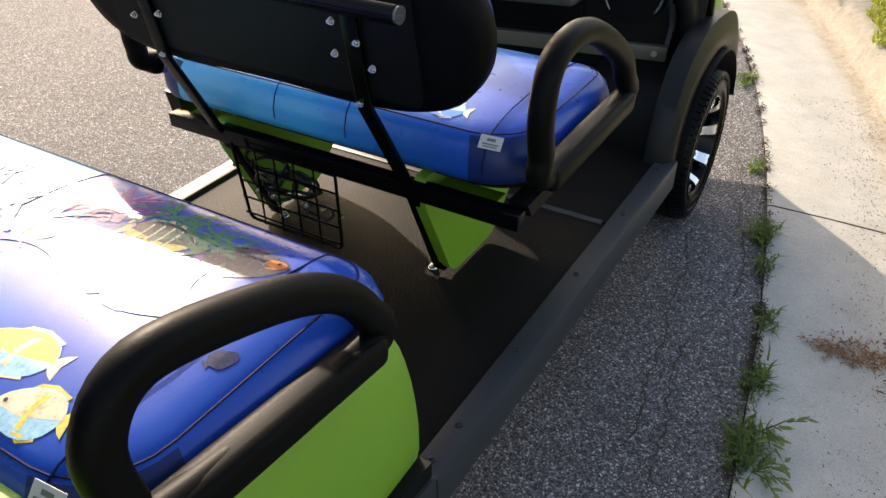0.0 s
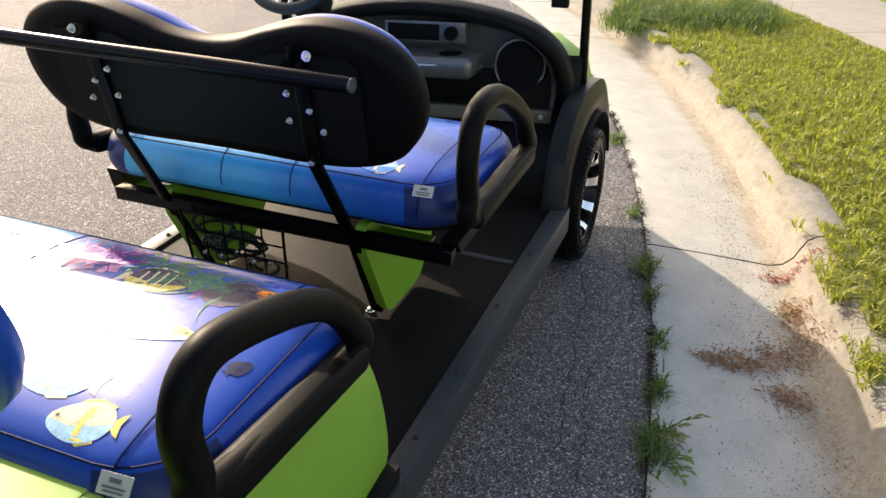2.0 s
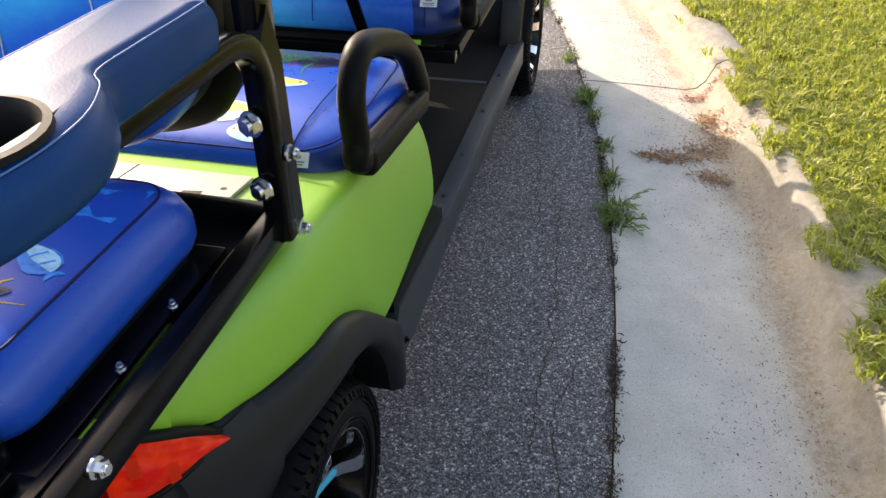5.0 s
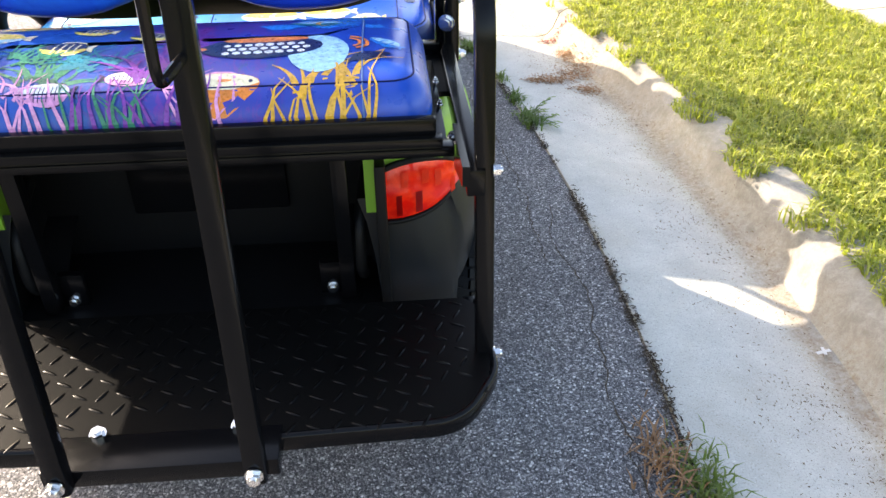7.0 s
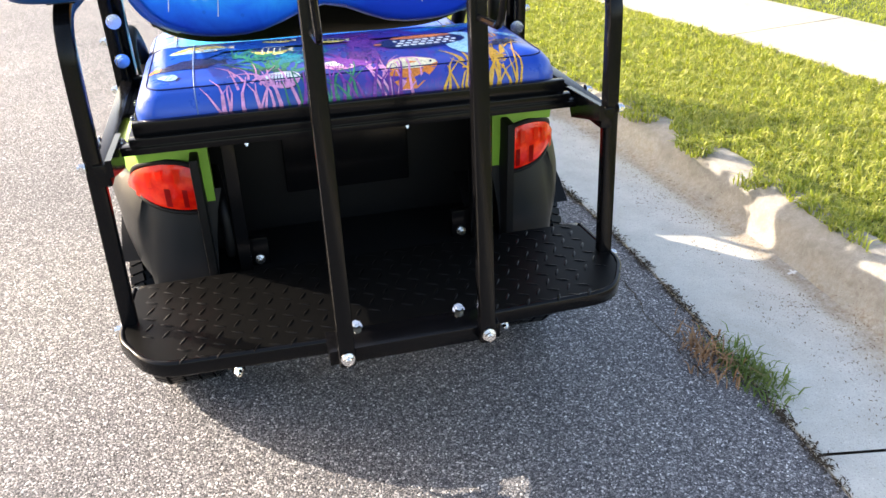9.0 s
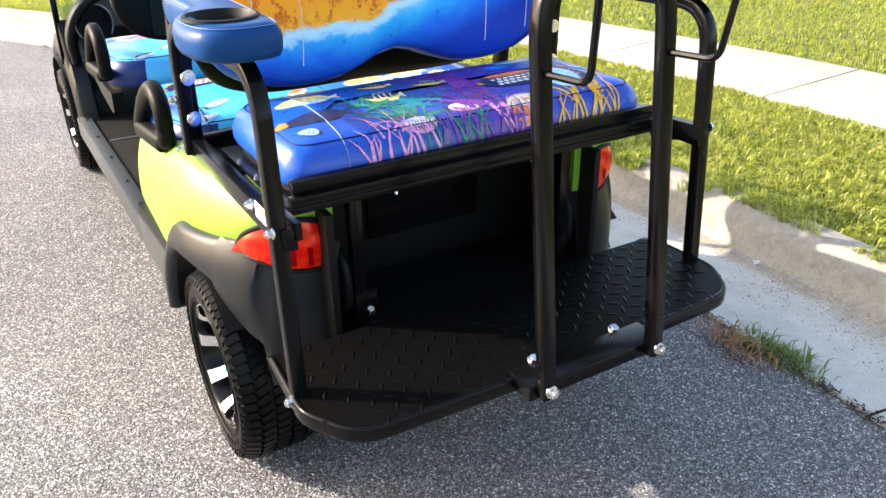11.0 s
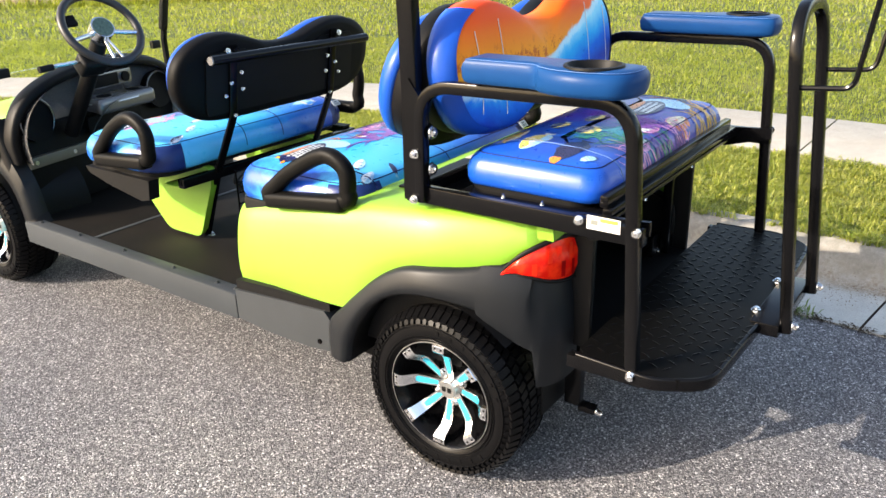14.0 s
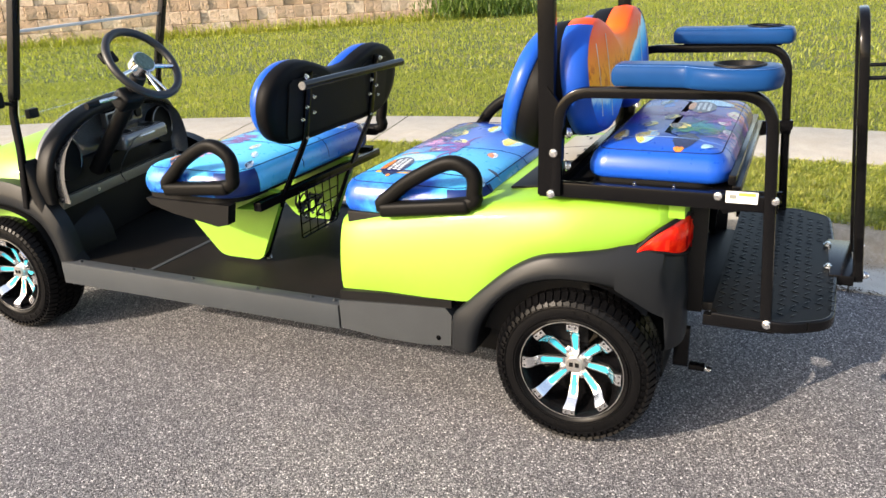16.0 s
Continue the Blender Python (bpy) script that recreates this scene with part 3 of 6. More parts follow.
# top of the rear body: green rim and the bare plate behind the middle seat
part("rear_deck", slab([(-0.44, -0.02), (0.44, -0.02), (0.44, 0.90), (-0.44, 0.90)], "z", 0.70, 0.735, 0.004), M_GREEN, cart)
TILT = Euler((radians(-6.0), 0, 0)).to_matrix()
plate_z = lambda y: 0.8278 - (y - 0.192) * 0.105
part("deck_top", box((0, 0.17, 0.8045), (0.82, 0.36, 0.034), 0.006, TILT), M_GREEN, cart)
plate = part("cover_plate", box((0.175, 0.222, 0.8210), (0.45, 0.128, 0.007), 0.002, TILT), M_PLATE, cart, "bare grey metal cover plate")
part("cover_panel", box((-0.230, 0.222, 0.8210), (0.352, 0.128, 0.007), 0.002, TILT), M_PLASTIC, cart, "black plastic cover panel")
part("plate_joint", box((0.18, 0.222, 0.8248), (0.004, 0.127, 0.001), 0.0, TILT), M_PLASTIC, plate)
for x in (0.02, 0.12, 0.33):
    part("plate_slot", box((x, 0.170 + 0.03 * (x > 0.2), plate_z(0.170 + 0.03 * (x > 0.2))), (0.034, 0.011, 0.001), 0.0, Euler((radians(-6), 0, 0.12)).to_matrix()), M_PLASTIC, plate)
for x in (-0.02, 0.06, 0.375):
    part("plate_hole", rod((x, 0.225, plate_z(0.225) - 0.001), (x, 0.225, plate_z(0.225) + 0.0004), 0.006, seg=12), M_PLASTIC, plate)
part("battery_box", box((0, 0.42, 0.53), (1.06, 0.88, 0.38), 0.01), M_PLASTIC, cart, "black panel below the middle seat")

# bag well at the back
part("well_floor", box((0, -0.20, 0.46), (0.76, 0.40, 0.03), 0.005), M_PLASTIC, cart)
part("well_back", box((0, -0.06, 0.64), (0.78, 0.03, 0.38), 0.005), M_PLASTIC, cart)
part("well_panel", box((0.0, -0.085, 0.69), (0.34, 0.02, 0.22), 0.008), M_BLACK_PAINT, cart)
for s in SIDES:
    part("well_side", box((s * 0.378, -0.20, 0.62), (0.02, 0.30, 0.36), 0.005), M_PLASTIC, cart)
    part("grab_loop", sweep(fillet([(s * 0.345, -0.15, 0.70), (s * 0.33, -0.30, 0.66), (s * 0.33, -0.31, 0.52), (s * 0.34, -0.15, 0.49)], 0.07), circle(0.012, 10)), M_PLASTIC, cart)
    part("bracket", box((s * 0.265, -0.27, 0.49), (0.05, 0.02, 0.12), 0.003), M_BLACK_PAINT, cart)
    part("bolt", bolt((s * 0.265, -0.281, 0.492), (0, -1, 0), 0.010), M_CHROME, cart)

# wheel arches and rear corners
INNER = [(0.352, 0.285), (0.338, 0.36), (0.305, 0.43), (0.25, 0.50), (0.18, 0.552), (0.10, 0.580), (0.03, 0.588), (-0.06, 0.578), (-0.14, 0.548), (-0.21, 0.50)]
OUTER = [(0.437, 0.285), (0.430, 0.40), (0.375, 0.462), (0.300, 0.535), (0.215, 0.607), (0.125, 0.655), (0.03, 0.672), (-0.07, 0.684), (-0.15, 0.70), (-0.22, 0.70)]
for s in SIDES:
    inn, out = smooth_line(INNER, 4), smooth_line(OUTER, 4)
    rings = []
    for a, b in zip(inn, out):
        m1, m2 = a.lerp(b, 0.15), a.lerp(b, 0.55)
        w = max(0.0, min(1.0, (0.06 - a[0]) / 0.27))
        t = taper(a[0]) * 0.60 + 0.033 * w * w
        rings.append([(s * 0.48, *a), (s * (0.608 - t), *a), (s * (0.625 - t), *m1), (s * (0.627 - t), *a.lerp(b, 0.35)), (s * (0.622 - t), *m2), (s * (0.615 - t - 0.016 * w), *a.lerp(b, 0.85)), (s * (0.608 - t - 0.022 * w), *a.lerp(b, 0.98)), (s * (0.596 - t - 0.022 * w), *a.lerp(b, 1.03)), (s * (0.56 - t), *a.lerp(b, 1.03))])
    part("wheel_arch", loft(rings, cap=False, around=False), M_FENDER, cart, "matt grey-black plastic wheel arch", 60)
    plan = smooth_line([(0.590, -0.11), (0.580, -0.15), (0.565, -0.192), (0.545, -0.232), (0.513, -0.270), (0.472, -0.294), (0.43, -0.303), (0.362, -0.304)], 4)
    rings = []
    for x, y in plan:
        lo = 0.548 + (y + 0.14) * 0.70 if y > -0.29 else 0.405
        lo = max(lo, 0.400) if x > 0.53 else 0.355
        ring = [(x - 0.015, lo)] + [(x - c, lo + (0.70 - lo) * f) for f, c in ((0.0, 0.0), (0.15, -0.004), (0.4, -0.004), (0.65, 0.004), (0.85, 0.016), (1.0, 0.032))]
        rings.append([(s * u, y + (0.02 * max(0, (v - 0.55) / 0.15) if y < -0.25 else 0), v) for u, v in ring])
    part("corner_panel", loft(rings, cap=False, around=False), M_FENDER, cart, "matt grey-black plastic rear corner", 60)
    # inner wheel housing
    part("wheel_housing", loft([[(s * x, *p) for p in inn] for x in (0.30, 0.60)], cap=False, around=False), M_PLASTIC, cart)
    # tail lamp wrapped round the corner
    st = [(0.541, -0.165, 0.682, 0.690), (0.532, -0.205, 0.686, 0.732), (0.515, -0.238, 0.680, 0.756), (0.488, -0.264, 0.668, 0.770), (0.454, -0.283, 0.660, 0.777), (0.418, -0.292, 0.655, 0.774), (0.385, -0.295, 0.655, 0.762)]
    st = smooth_line(st, 3)
    rings = []
    for x, y, lo, hi in [tuple(p) for p in st]:
        nx, ny = Vector((max(0.0, x - 0.42), min(0.0, y + 0.20) - 0.02)).normalized() * 0.012
        rings.append([(s * (x - nx * 2), y - ny * 2, lo), (s * x, y, lo), (s * (x + nx), y + ny, lo + (hi - lo) * 0.3), (s * (x + nx), y + ny, lo + (hi - lo) * 0.7), (s * x, y, hi), (s * (x - nx * 2), y - ny * 2, hi)])
    lamp = part("tail_lamp", loft(rings), M_TAIL, cart, "red tail lamp with faceted reflectors", 50)
    for k, (i, f0, f1, mm) in enumerate(((6, 0.15, 0.55, M_TAIL_BRIGHT), (9, 0.5, 0.85, M_TAIL_BRIGHT), (11, 0.62, 0.88, M_TAIL_BRIGHT), (14, 0.62, 0.9, M_TAIL_BRIGHT), (12, 0.12, 0.5, M_TAIL_DARK), (15, 0.12, 0.5, M_TAIL_DARK))):
        quad = []
        for j in (i, i + 1):
            x, y, lo, hi = st[j]
            nx, ny = Vector((max(0.0, x - 0.42), min(0.0, y + 0.20) - 0.02)).normalized() * 0.0135
            quad.append([(s * (x + nx + d * nx), y + ny + d * ny, lo + (hi - lo) * f) for f in (f0, f1) for d in (0,)])
        bm = bmesh.new()
        bm.faces.new([bm.verts.new(p) for p in (quad[0][0], quad[1][0], quad[1][1], quad[0][1])])
        bmesh.ops.solidify(bm, geom=bm.faces[:], thickness=0.002)
        part("reflector", bm, mm, lamp)
    part("lamp_bezel", sweep([(s * (x - 0.004), y - 0.002, hi + 0.004) for x, y, lo, hi in [tuple(p) for p in st]], rounded(0.016, 0.012, 0.004)), M_PLASTIC, lamp)
    part("lamp_bezel", sweep([(s * (x - 0.004), y - 0.002, lo - 0.003) for x, y, lo, hi in [tuple(p) for p in st]], rounded(0.014, 0.010, 0.004)), M_PLASTIC, lamp)
    part("lamp_bezel", box((s * 0.379, -0.291, 0.708), (0.009, 0.030, 0.114), 0.003), M_PLASTIC, lamp)
    brow = [(s * (x - 0.006), y + 0.004, hi + 0.008, x, y) for x, y, lo, hi in [tuple(p) for p in st] if y < -0.222]
    part("lamp_brow", loft([[(a, b, c), (a, b + 0.001, 0.5 * (c + 0.826)), (a - s * 0.010, b + 0.012, 0.828), (s * (x - 0.06), y + 0.06, 0.836)] for a, b, c, x, y in brow], cap=False, around=False), M_GREEN, cart, "", 60)


# wheels
def wheel(x, y, s):
    """A low-profile tyre on a machined eight-spoke rim; s is the outward side."""
    hub = new("wheel")
    hub.parent = cart
    R, H = 0.266, 0.100
    m = Matrix.Translation((x, y, R)) @ Matrix.Diagonal((s, 1, 1, 1))

    def place(bm):
        bm.transform(m)
        return bm

    # outline from the inner bead over the tread to the outer bead, (across, radius)
    prof = [(-H + 0.02, 0.160), (-H + 0.003, 0.180), (-H, 0.215), (-H + 0.008, 0.246), (-H + 0.025, 0.258), (-H + 0.035, 0.2585), (H - 0.035, 0.2585), (H - 0.025, 0.257), (H - 0.010, 0.247), (H - 0.001, 0.222), (H, 0.200), (H - 0.003, 0.186), (H - 0.010, 0.176), (H - 0.018, 0.168)]
    N = 64
    bm = bmesh.new()
    rows = [[bm.verts.new((a, r * math.cos(2 * math.pi * k / N), r * math.sin(2 * math.pi * k / N))) for a, r in prof] for k in range(N)]
    skin(bm, rows, True, around=False)
    tyre = part("tyre", place(bm), M_RUBBER, hub, "black low-profile tyre with blocky tread")
    bm = bmesh.new()
    for k in range(N):
        for j, (a, wd) in enumerate(((-0.080, 0.038), (-0.040, 0.033), (0.0, 0.034), (0.040, 0.033), (0.080, 0.038))):
            ang = 2 * math.pi * (k + 0.5 * (j % 2)) / N
            drop = 0.006 if abs(a) > 0.07 else 0.0
            mm = Matrix.Rotation(ang, 4, "X") @ Matrix.Translation((a, 0, 0.2620 - drop)) @ Matrix.Rotation(radians(20 if j in (1, 3) else 7) * (1 if j < 2 else -1), 4, "Z") @ Matrix.Rotation(radians(24 if j == 4 else -24 if j == 0 else 0), 4, "Y") @ Matrix.Diagonal((wd, 0.0195, 0.010, 1))
            bmesh.ops.create_cube(bm, size=1, matrix=mm)
    for k in range(N):
        ang = 2 * math.pi * (k + 0.5) / N
        mm = Matrix.Rotation(ang, 4, "X") @ Matrix.Translation((H - 0.006, 0, 0.2400)) @ Matrix.Rotation(radians(60), 4, "Y") @ Matrix.Diagonal((0.020, 0.0150 if k % 2 else 0.0105, 0.008, 1))
        bmesh.ops.create_cube(bm, size=1, matrix=mm)
    tagged(part("tread", place(bm), M_RUBBER, tyre, "blocky tread with shoulder lugs", 0), kind="stuff")
    for rr in (0.188, 0.196, 0.226):
        bm = sweep([(H + 0.0002, rr * math.cos(2 * math.pi * k / 64), rr * math.sin(2 * math.pi * k / 64)) for k in range(64)], circle(0.0022, 6), up=(1, 0, 0), closed=True)
        part("sidewall_rib", place(bm), M_RUBBER, tyre)
    # worn lettering on the sidewall, too small to read
    for k in range(14):
        ang = 2 * math.pi * (k / 9 + (0.02 if k < 7 else 0.5)) / 3.4
        bm = box((H + 0.0006, 0, 0.211), (0.0016, 0.012, 0.014), 0.0004)
        bm.transform(Matrix.Rotation(ang, 4, "X"))
        part("sidewall_mark", place(bm), M_RUBBER, tyre)
    # barrel
    prof = [(H - 0.012, 0.175), (H - 0.006, 0.171), (H - 0.014, 0.164), (0.02, 0.156), (-0.02, 0.14), (-0.03, 0.0)]
    bm = bmesh.new()
    rows = [[bm.verts.new((a, r * math.cos(2 * math.pi * k / 48), r * math.sin(2 * math.pi * k / 48))) for a, r in prof[:-1]] for k in range(48)]
    skin(bm, rows, True, around=False)
    bm.faces.new([row[-1] for row in rows])
    rim = part("rim", place(bm), M_BLACK_PAINT, hub, "gloss black rim with machined spokes and cyan inserts")
    part("rim_edge", place(sweep([(H - 0.008, 0.1722 * math.cos(2 * math.pi * k / 64), 0.1722 * math.sin(2 * math.pi * k / 64)) for k in range(64)], circle(0.0018, 6), up=(1, 0, 0), closed=True)), M_ALU, rim, "thin bright rim edge")

    def strip(stations, thick, skew=0.0):
        """A bar along the spoke with (radius, half width, sideways, out) stations."""
        bm = bmesh.new()
        secs = []
        for r, wd, v, a in stations:
            secs.append([bm.verts.new((a, v - wd, r)), bm.verts.new((a, v + wd, r)), bm.verts.new((a - thick, v + wd * 0.7, r)), bm.verts.new((a - thick, v - wd * 0.7, r))])
        return skin(bm, secs)

    for k in range(8):
        mm = Matrix.Rotation(2 * math.pi * k / 8 + 0.02, 4, "X")
        bm = strip([(0.026, 0.0105, 0, 0.026), (0.048, 0.0125, 0, 0.034), (0.080, 0.0140, 0.001, 0.041), (0.108, 0.0155, 0.001, 0.049), (0.122, 0.0165, 0.001, 0.062), (0.136, 0.0180, 0.0, 0.086), (0.146, 0.0195, -0.001, 0.094), (0.164, 0.0205, -0.001, 0.094), (0.168, 0.0205, -0.001, 0.089)], 0.022)
        bm.transform(mm)
        spoke = part("spoke", place(bm), M_MACHINED, rim, "machined aluminium spoke")
        bm = strip([(0.044, 0.0060, 0, 0.0345), (0.080, 0.0090, 0.001, 0.0422), (0.106, 0.0098, 0.001, 0.0500), (0.113, 0.0060, 0.001, 0.0545)], 0.004)
        bm.transform(mm)
        part("insert", place(bm), M_CYAN, spoke, "cyan plastic inlay", 0)
        for v in (-0.011, 0.010):
            bm = rod((0.0935, v, 0.157), (0.0948, v, 0.157), 0.0034, seg=10)
            bm.transform(mm)
            part("rivet_hole", place(bm), M_SHELL, spoke)
    for k in range(4):
        a = 2 * math.pi * (k + 0.5) / 4 + 0.3
        part("lug_nut", place(bolt((0.026, 0.048 * math.cos(a), 0.048 * math.sin(a)), (1, 0, 0), 0.010, 0.014)), M_CHROME, rim)
    bm = rod((-0.01, 0, 0), (0.052, 0, 0), 0.036, seg=24, r2=0.030)
    bmesh.ops.bevel(bm, geom=[e for e in bm.edges if e.calc_face_angle(0) > 1.0], offset=0.004, segments=2, affect="EDGES")
    cap = part("hub_cap", place(bm), M_ALU, rim, "polished hub cap with dark emblem")
    part("emblem", place(box((0.0525, -0.010, 0.0), (0.002, 0.014, 0.016), 0.0005)), M_PLASTIC, cap)
    part("emblem", place(box((0.0525, 0.010, 0.0), (0.002, 0.014, 0.016), 0.0005)), M_PLASTIC, cap)
    return hub


for s in SIDES:
    wheel(s * 0.500, 0.022, s)
    wheel(s * 0.500, 2.66, s)


# seats
def cushion_outline(x0, x1, y0, y1, inset, front, rear):
    """The plan of a cushion, its rear corners rounder than its front ones; counter-clockwise from the front right."""
    out = []
    for cx, cy, r, a0 in ((x1, y1, front, 0), (x0, y1, front, 90), (x0, y0, rear, 180), (x1, y0, rear, 270)):
        r = max(r - inset * 0.6, 0.02)
        mx, my = (x1 - inset - r if cx == x1 else x0 + inset + r), (y1 - inset - r if cy == y1 else y0 + inset + r)
        out += [(mx + r * math.cos(radians(a0 + 15 * k)), my + r * math.sin(radians(a0 + 15 * k))) for k in range(7)]
    return out


def cushion(name, x0, x1, y0, y1, z0, z1, material, label, corner=0.07, crown=0.012, rear=0.0):
    """A padded cushion with rolled edges; with a rear radius its rear corners are faced in navy. Returns the object."""
    def loop(inset, z):
        return [(u, v, z) for u, v in cushion_outline(x0, x1, y0, y1, inset, corner, rear or corner)]
    h = z1 - z0
    rings = [loop(0.02, z0), loop(0.006, z0 + 0.006), loop(0.0, z0 + h * 0.2), loop(0.0, z0 + h * 0.45), loop(0.010, z1 - h * 0.30), loop(0.024, z1 - h * 0.15), loop(0.045, z1 - h * 0.05), loop(0.07, z1), loop(0.12, z1 + crown * 0.7), loop(0.2, z1 + crown)]
    bm = loft(rings)
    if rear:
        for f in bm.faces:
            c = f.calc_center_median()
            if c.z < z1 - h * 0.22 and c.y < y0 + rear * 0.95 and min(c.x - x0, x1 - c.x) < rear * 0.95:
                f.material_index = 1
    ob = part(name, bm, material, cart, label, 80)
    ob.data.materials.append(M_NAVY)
    return ob


def line_on(name, pts, r, material, parent):
    return part(name, sweep(pts, circle(r, 6)), material, parent)


def seat_seams(parent, xs, y0, y1, z, h, material=None):
    """Sewn seams that run across the cushion, over its front and back edges."""
    for x in xs:
        half = [(y0, z - h * 0.75), (y0, z - h * 0.55), (y0 + 0.010, z - h * 0.30), (y0 + 0.024, z - h * 0.15), (y0 + 0.045, z - h * 0.05), (y0 + 0.07, z), (y0 + 0.12, z + 0.0084), (y0 + 0.2, z + 0.012)]
        pts = [(x, y, v) for y, v in half] + [(x, y0 + y1 - y, v) for y, v in half[::-1]]
        line_on("seam", pts, 0.0017, material or M_SEAM, parent)


def edge_seam(parent, x0, x1, y0, y1, z, h, corner, material, rear=0.0):
    """The sewn edge that runs round a cushion just below its top."""
    pts = [(u, v, z - h * 0.118) for u, v in cushion_outline(x0, x1, y0, y1, 0.030, corner, rear or corner)]
    part("edge_seam", sweep(pts, circle(0.0019, 6), closed=True), material, parent)


FRONT = (-0.53, 0.53, 1.325, 1.83, 0.708, 0.826)
MIDDLE = (-0.54, 0.54, 0.338, 0.885, 0.718, 0.840)
REAR = (-0.475, 0.478, -0.405, 0.015, 0.885, 0.985)
REAR_CORNER = 0.125
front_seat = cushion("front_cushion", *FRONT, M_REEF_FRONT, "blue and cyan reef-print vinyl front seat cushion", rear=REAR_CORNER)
seat_seams(front_seat, (-0.10, 0.10, 0.437), FRONT[2], FRONT[3], FRONT[5], 0.118)
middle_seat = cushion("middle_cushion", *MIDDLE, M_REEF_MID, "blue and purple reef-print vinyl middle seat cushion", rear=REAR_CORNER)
seat_seams(middle_seat, (-0.43, -0.05, 0.435), MIDDLE[2], MIDDLE[3], MIDDLE[5], 0.122)
rear_seat = cushion("rear_cushion", *REAR, M_REEF_REAR, "royal blue vinyl rear seat cushion printed with reef fish", 0.06)
seat_seams(rear_seat, (-0.345, 0.36), REAR[2], REAR[3], REAR[5], 0.10, M_STITCH)
for seat, size, r in ((front_seat, FRONT, REAR_CORNER), (middle_seat, MIDDLE, REAR_CORNER), (rear_seat, REAR, 0.06)):
    x0, x1, y0, y1, z0, z1 = size
    edge_seam(seat, x0, x1, y0, y1, z1, z1 - z0, 0.07 if r > 0.1 else 0.06, M_SEAM, r)
    board = slab(cushion_outline(x0, x1, y0 + 0.03, y1, 0.015, 0.06, r), "z", z0 - 0.022, z0 + 0.003, 0.006)
    part("cushion_board", board, M_PLASTIC, seat)

BEAN = [(0, 0.0), (0.22, -0.002), (0.36, 0.01), (0.455, 0.05), (0.505, 0.12), (0.52, 0.20), (0.505, 0.275), (0.455, 0.335), (0.375, 0.372), (0.28, 0.378), (0.18, 0.352), (0.09, 0.318), (0, 0.306)]


def bean(scale_x=1.0, scale_z=1.0, inset=0.0, notch=0.0):
    loop = smooth_loop(BEAN + [(-x, z) for x, z in BEAN[-2:0:-1]], 4)
    mid = Vector((0, 0.19))
    out = []
    for p in loop:
        d = p - mid
        k = max(0.0, 1 - inset / d.length)
        lift = k * notch * math.exp(-(p.x / 0.13) ** 2) * max(0.0, 1 - p.y / 0.15)
        out.append((d.x * k * scale_x, (mid.y + d.y * k) * scale_z + lift))
    return out


def backrest(name, y, z, tilt, face, material, label, sx=1.0, sz=1.0, thick=0.085, slim=0.0, notch=0.0, x=0.0, deep=0.035):
    """A two-humped backrest: black shell and a padded face. face is +1 towards the front, -1 towards the rear; tilt in degrees leans the top back."""
    m = Matrix.Translation((x, y, z)) @ Matrix.Rotation(radians(tilt), 4, "X")

    def rings(levels):
        return [[m @ Vector((u, face * w, v)) for u, v in bean(sx, sz, ins, notch)] for w, ins in levels]
    shell = part(name, loft(rings([(-deep, 0.05), (0.005 - deep, 0.012), (0.017 - deep, 0.0), (0.018, 0.0), (0.024, 0.006)])), M_SHELL, cart, label, 60)
    pad = part("padding", loft(rings([(0.020, 0.008 + slim), (0.024, -0.004 + slim), (thick * 0.6, -0.006 + slim), (thick * 0.9, 0.012 + slim), (thick, 0.035 + slim), (thick + 0.008, 0.09), (thick + 0.011, 0.15)])), material, shell, "padded printed vinyl face", 70)
    return shell, m


front_back, fm = backrest("front_backrest", 1.238, 0.893, 10, 1, M_BLUE, "front backrest with a black shell and blue padding", 0.971, 0.845, 0.080, 0.026, x=0.006)
middle_back, mm_ = backrest("middle_backrest", 0.252, 0.942, 18, 1, M_BLUE, "middle backrest with a black shell and blue padding", 0.94, 0.985, x=-0.010, deep=0.062)
rear_back, rm_ = backrest("rear_backrest", 0.085, 0.980, -7, -1, M_SUNSET, "rear-facing backrest printed with an orange sunset over a blue wave", 0.94, 0.960, 0.10, 0.0, 0.06, x=-0.010, deep=0.050)
# side gussets of the padded faces, in plain royal blue
for side in SIDES:
    keep = [k for k, p in enumerate(bean(0.94, 0.96)) if side * p[0] > 0.36]
    if side > 0:
        keep.sort(key=lambda k: bean(0.94, 0.96)[k][1])
    rows = []
    for w, ins in ((0.019, 0.002), (0.023, -0.007), (0.040, -0.010), (0.062, -0.009), (0.093, 0.010), (0.0995, 0.022)):
        loop = bean(0.94, 0.96, ins)
        rows.append([rm_ @ Vector((loop[k][0] * 1.004, -w, loop[k][1])) for k in keep])
    part("side_gusset", loft(rows, cap=False, around=False), M_BLUE, rear_back, "royal blue vinyl side gusset", 70)

for x, lo, hi in ((-0.385, 0.07, 0.29), (-0.27, 0.05, 0.31), (0.25, 0.05, 0.31), (0.385, 0.07, 0.29)):
    w = 0.1125 if abs(x) < 0.3 else 0.1095
    line_on("piping", [rm_ @ Vector((x + 0.012 * math.sin(math.pi * f), -w, lo + (hi - lo) * f)) for f in [k / 8 for k in range(9)]], 0.0011, M_WHITE, rear_back)

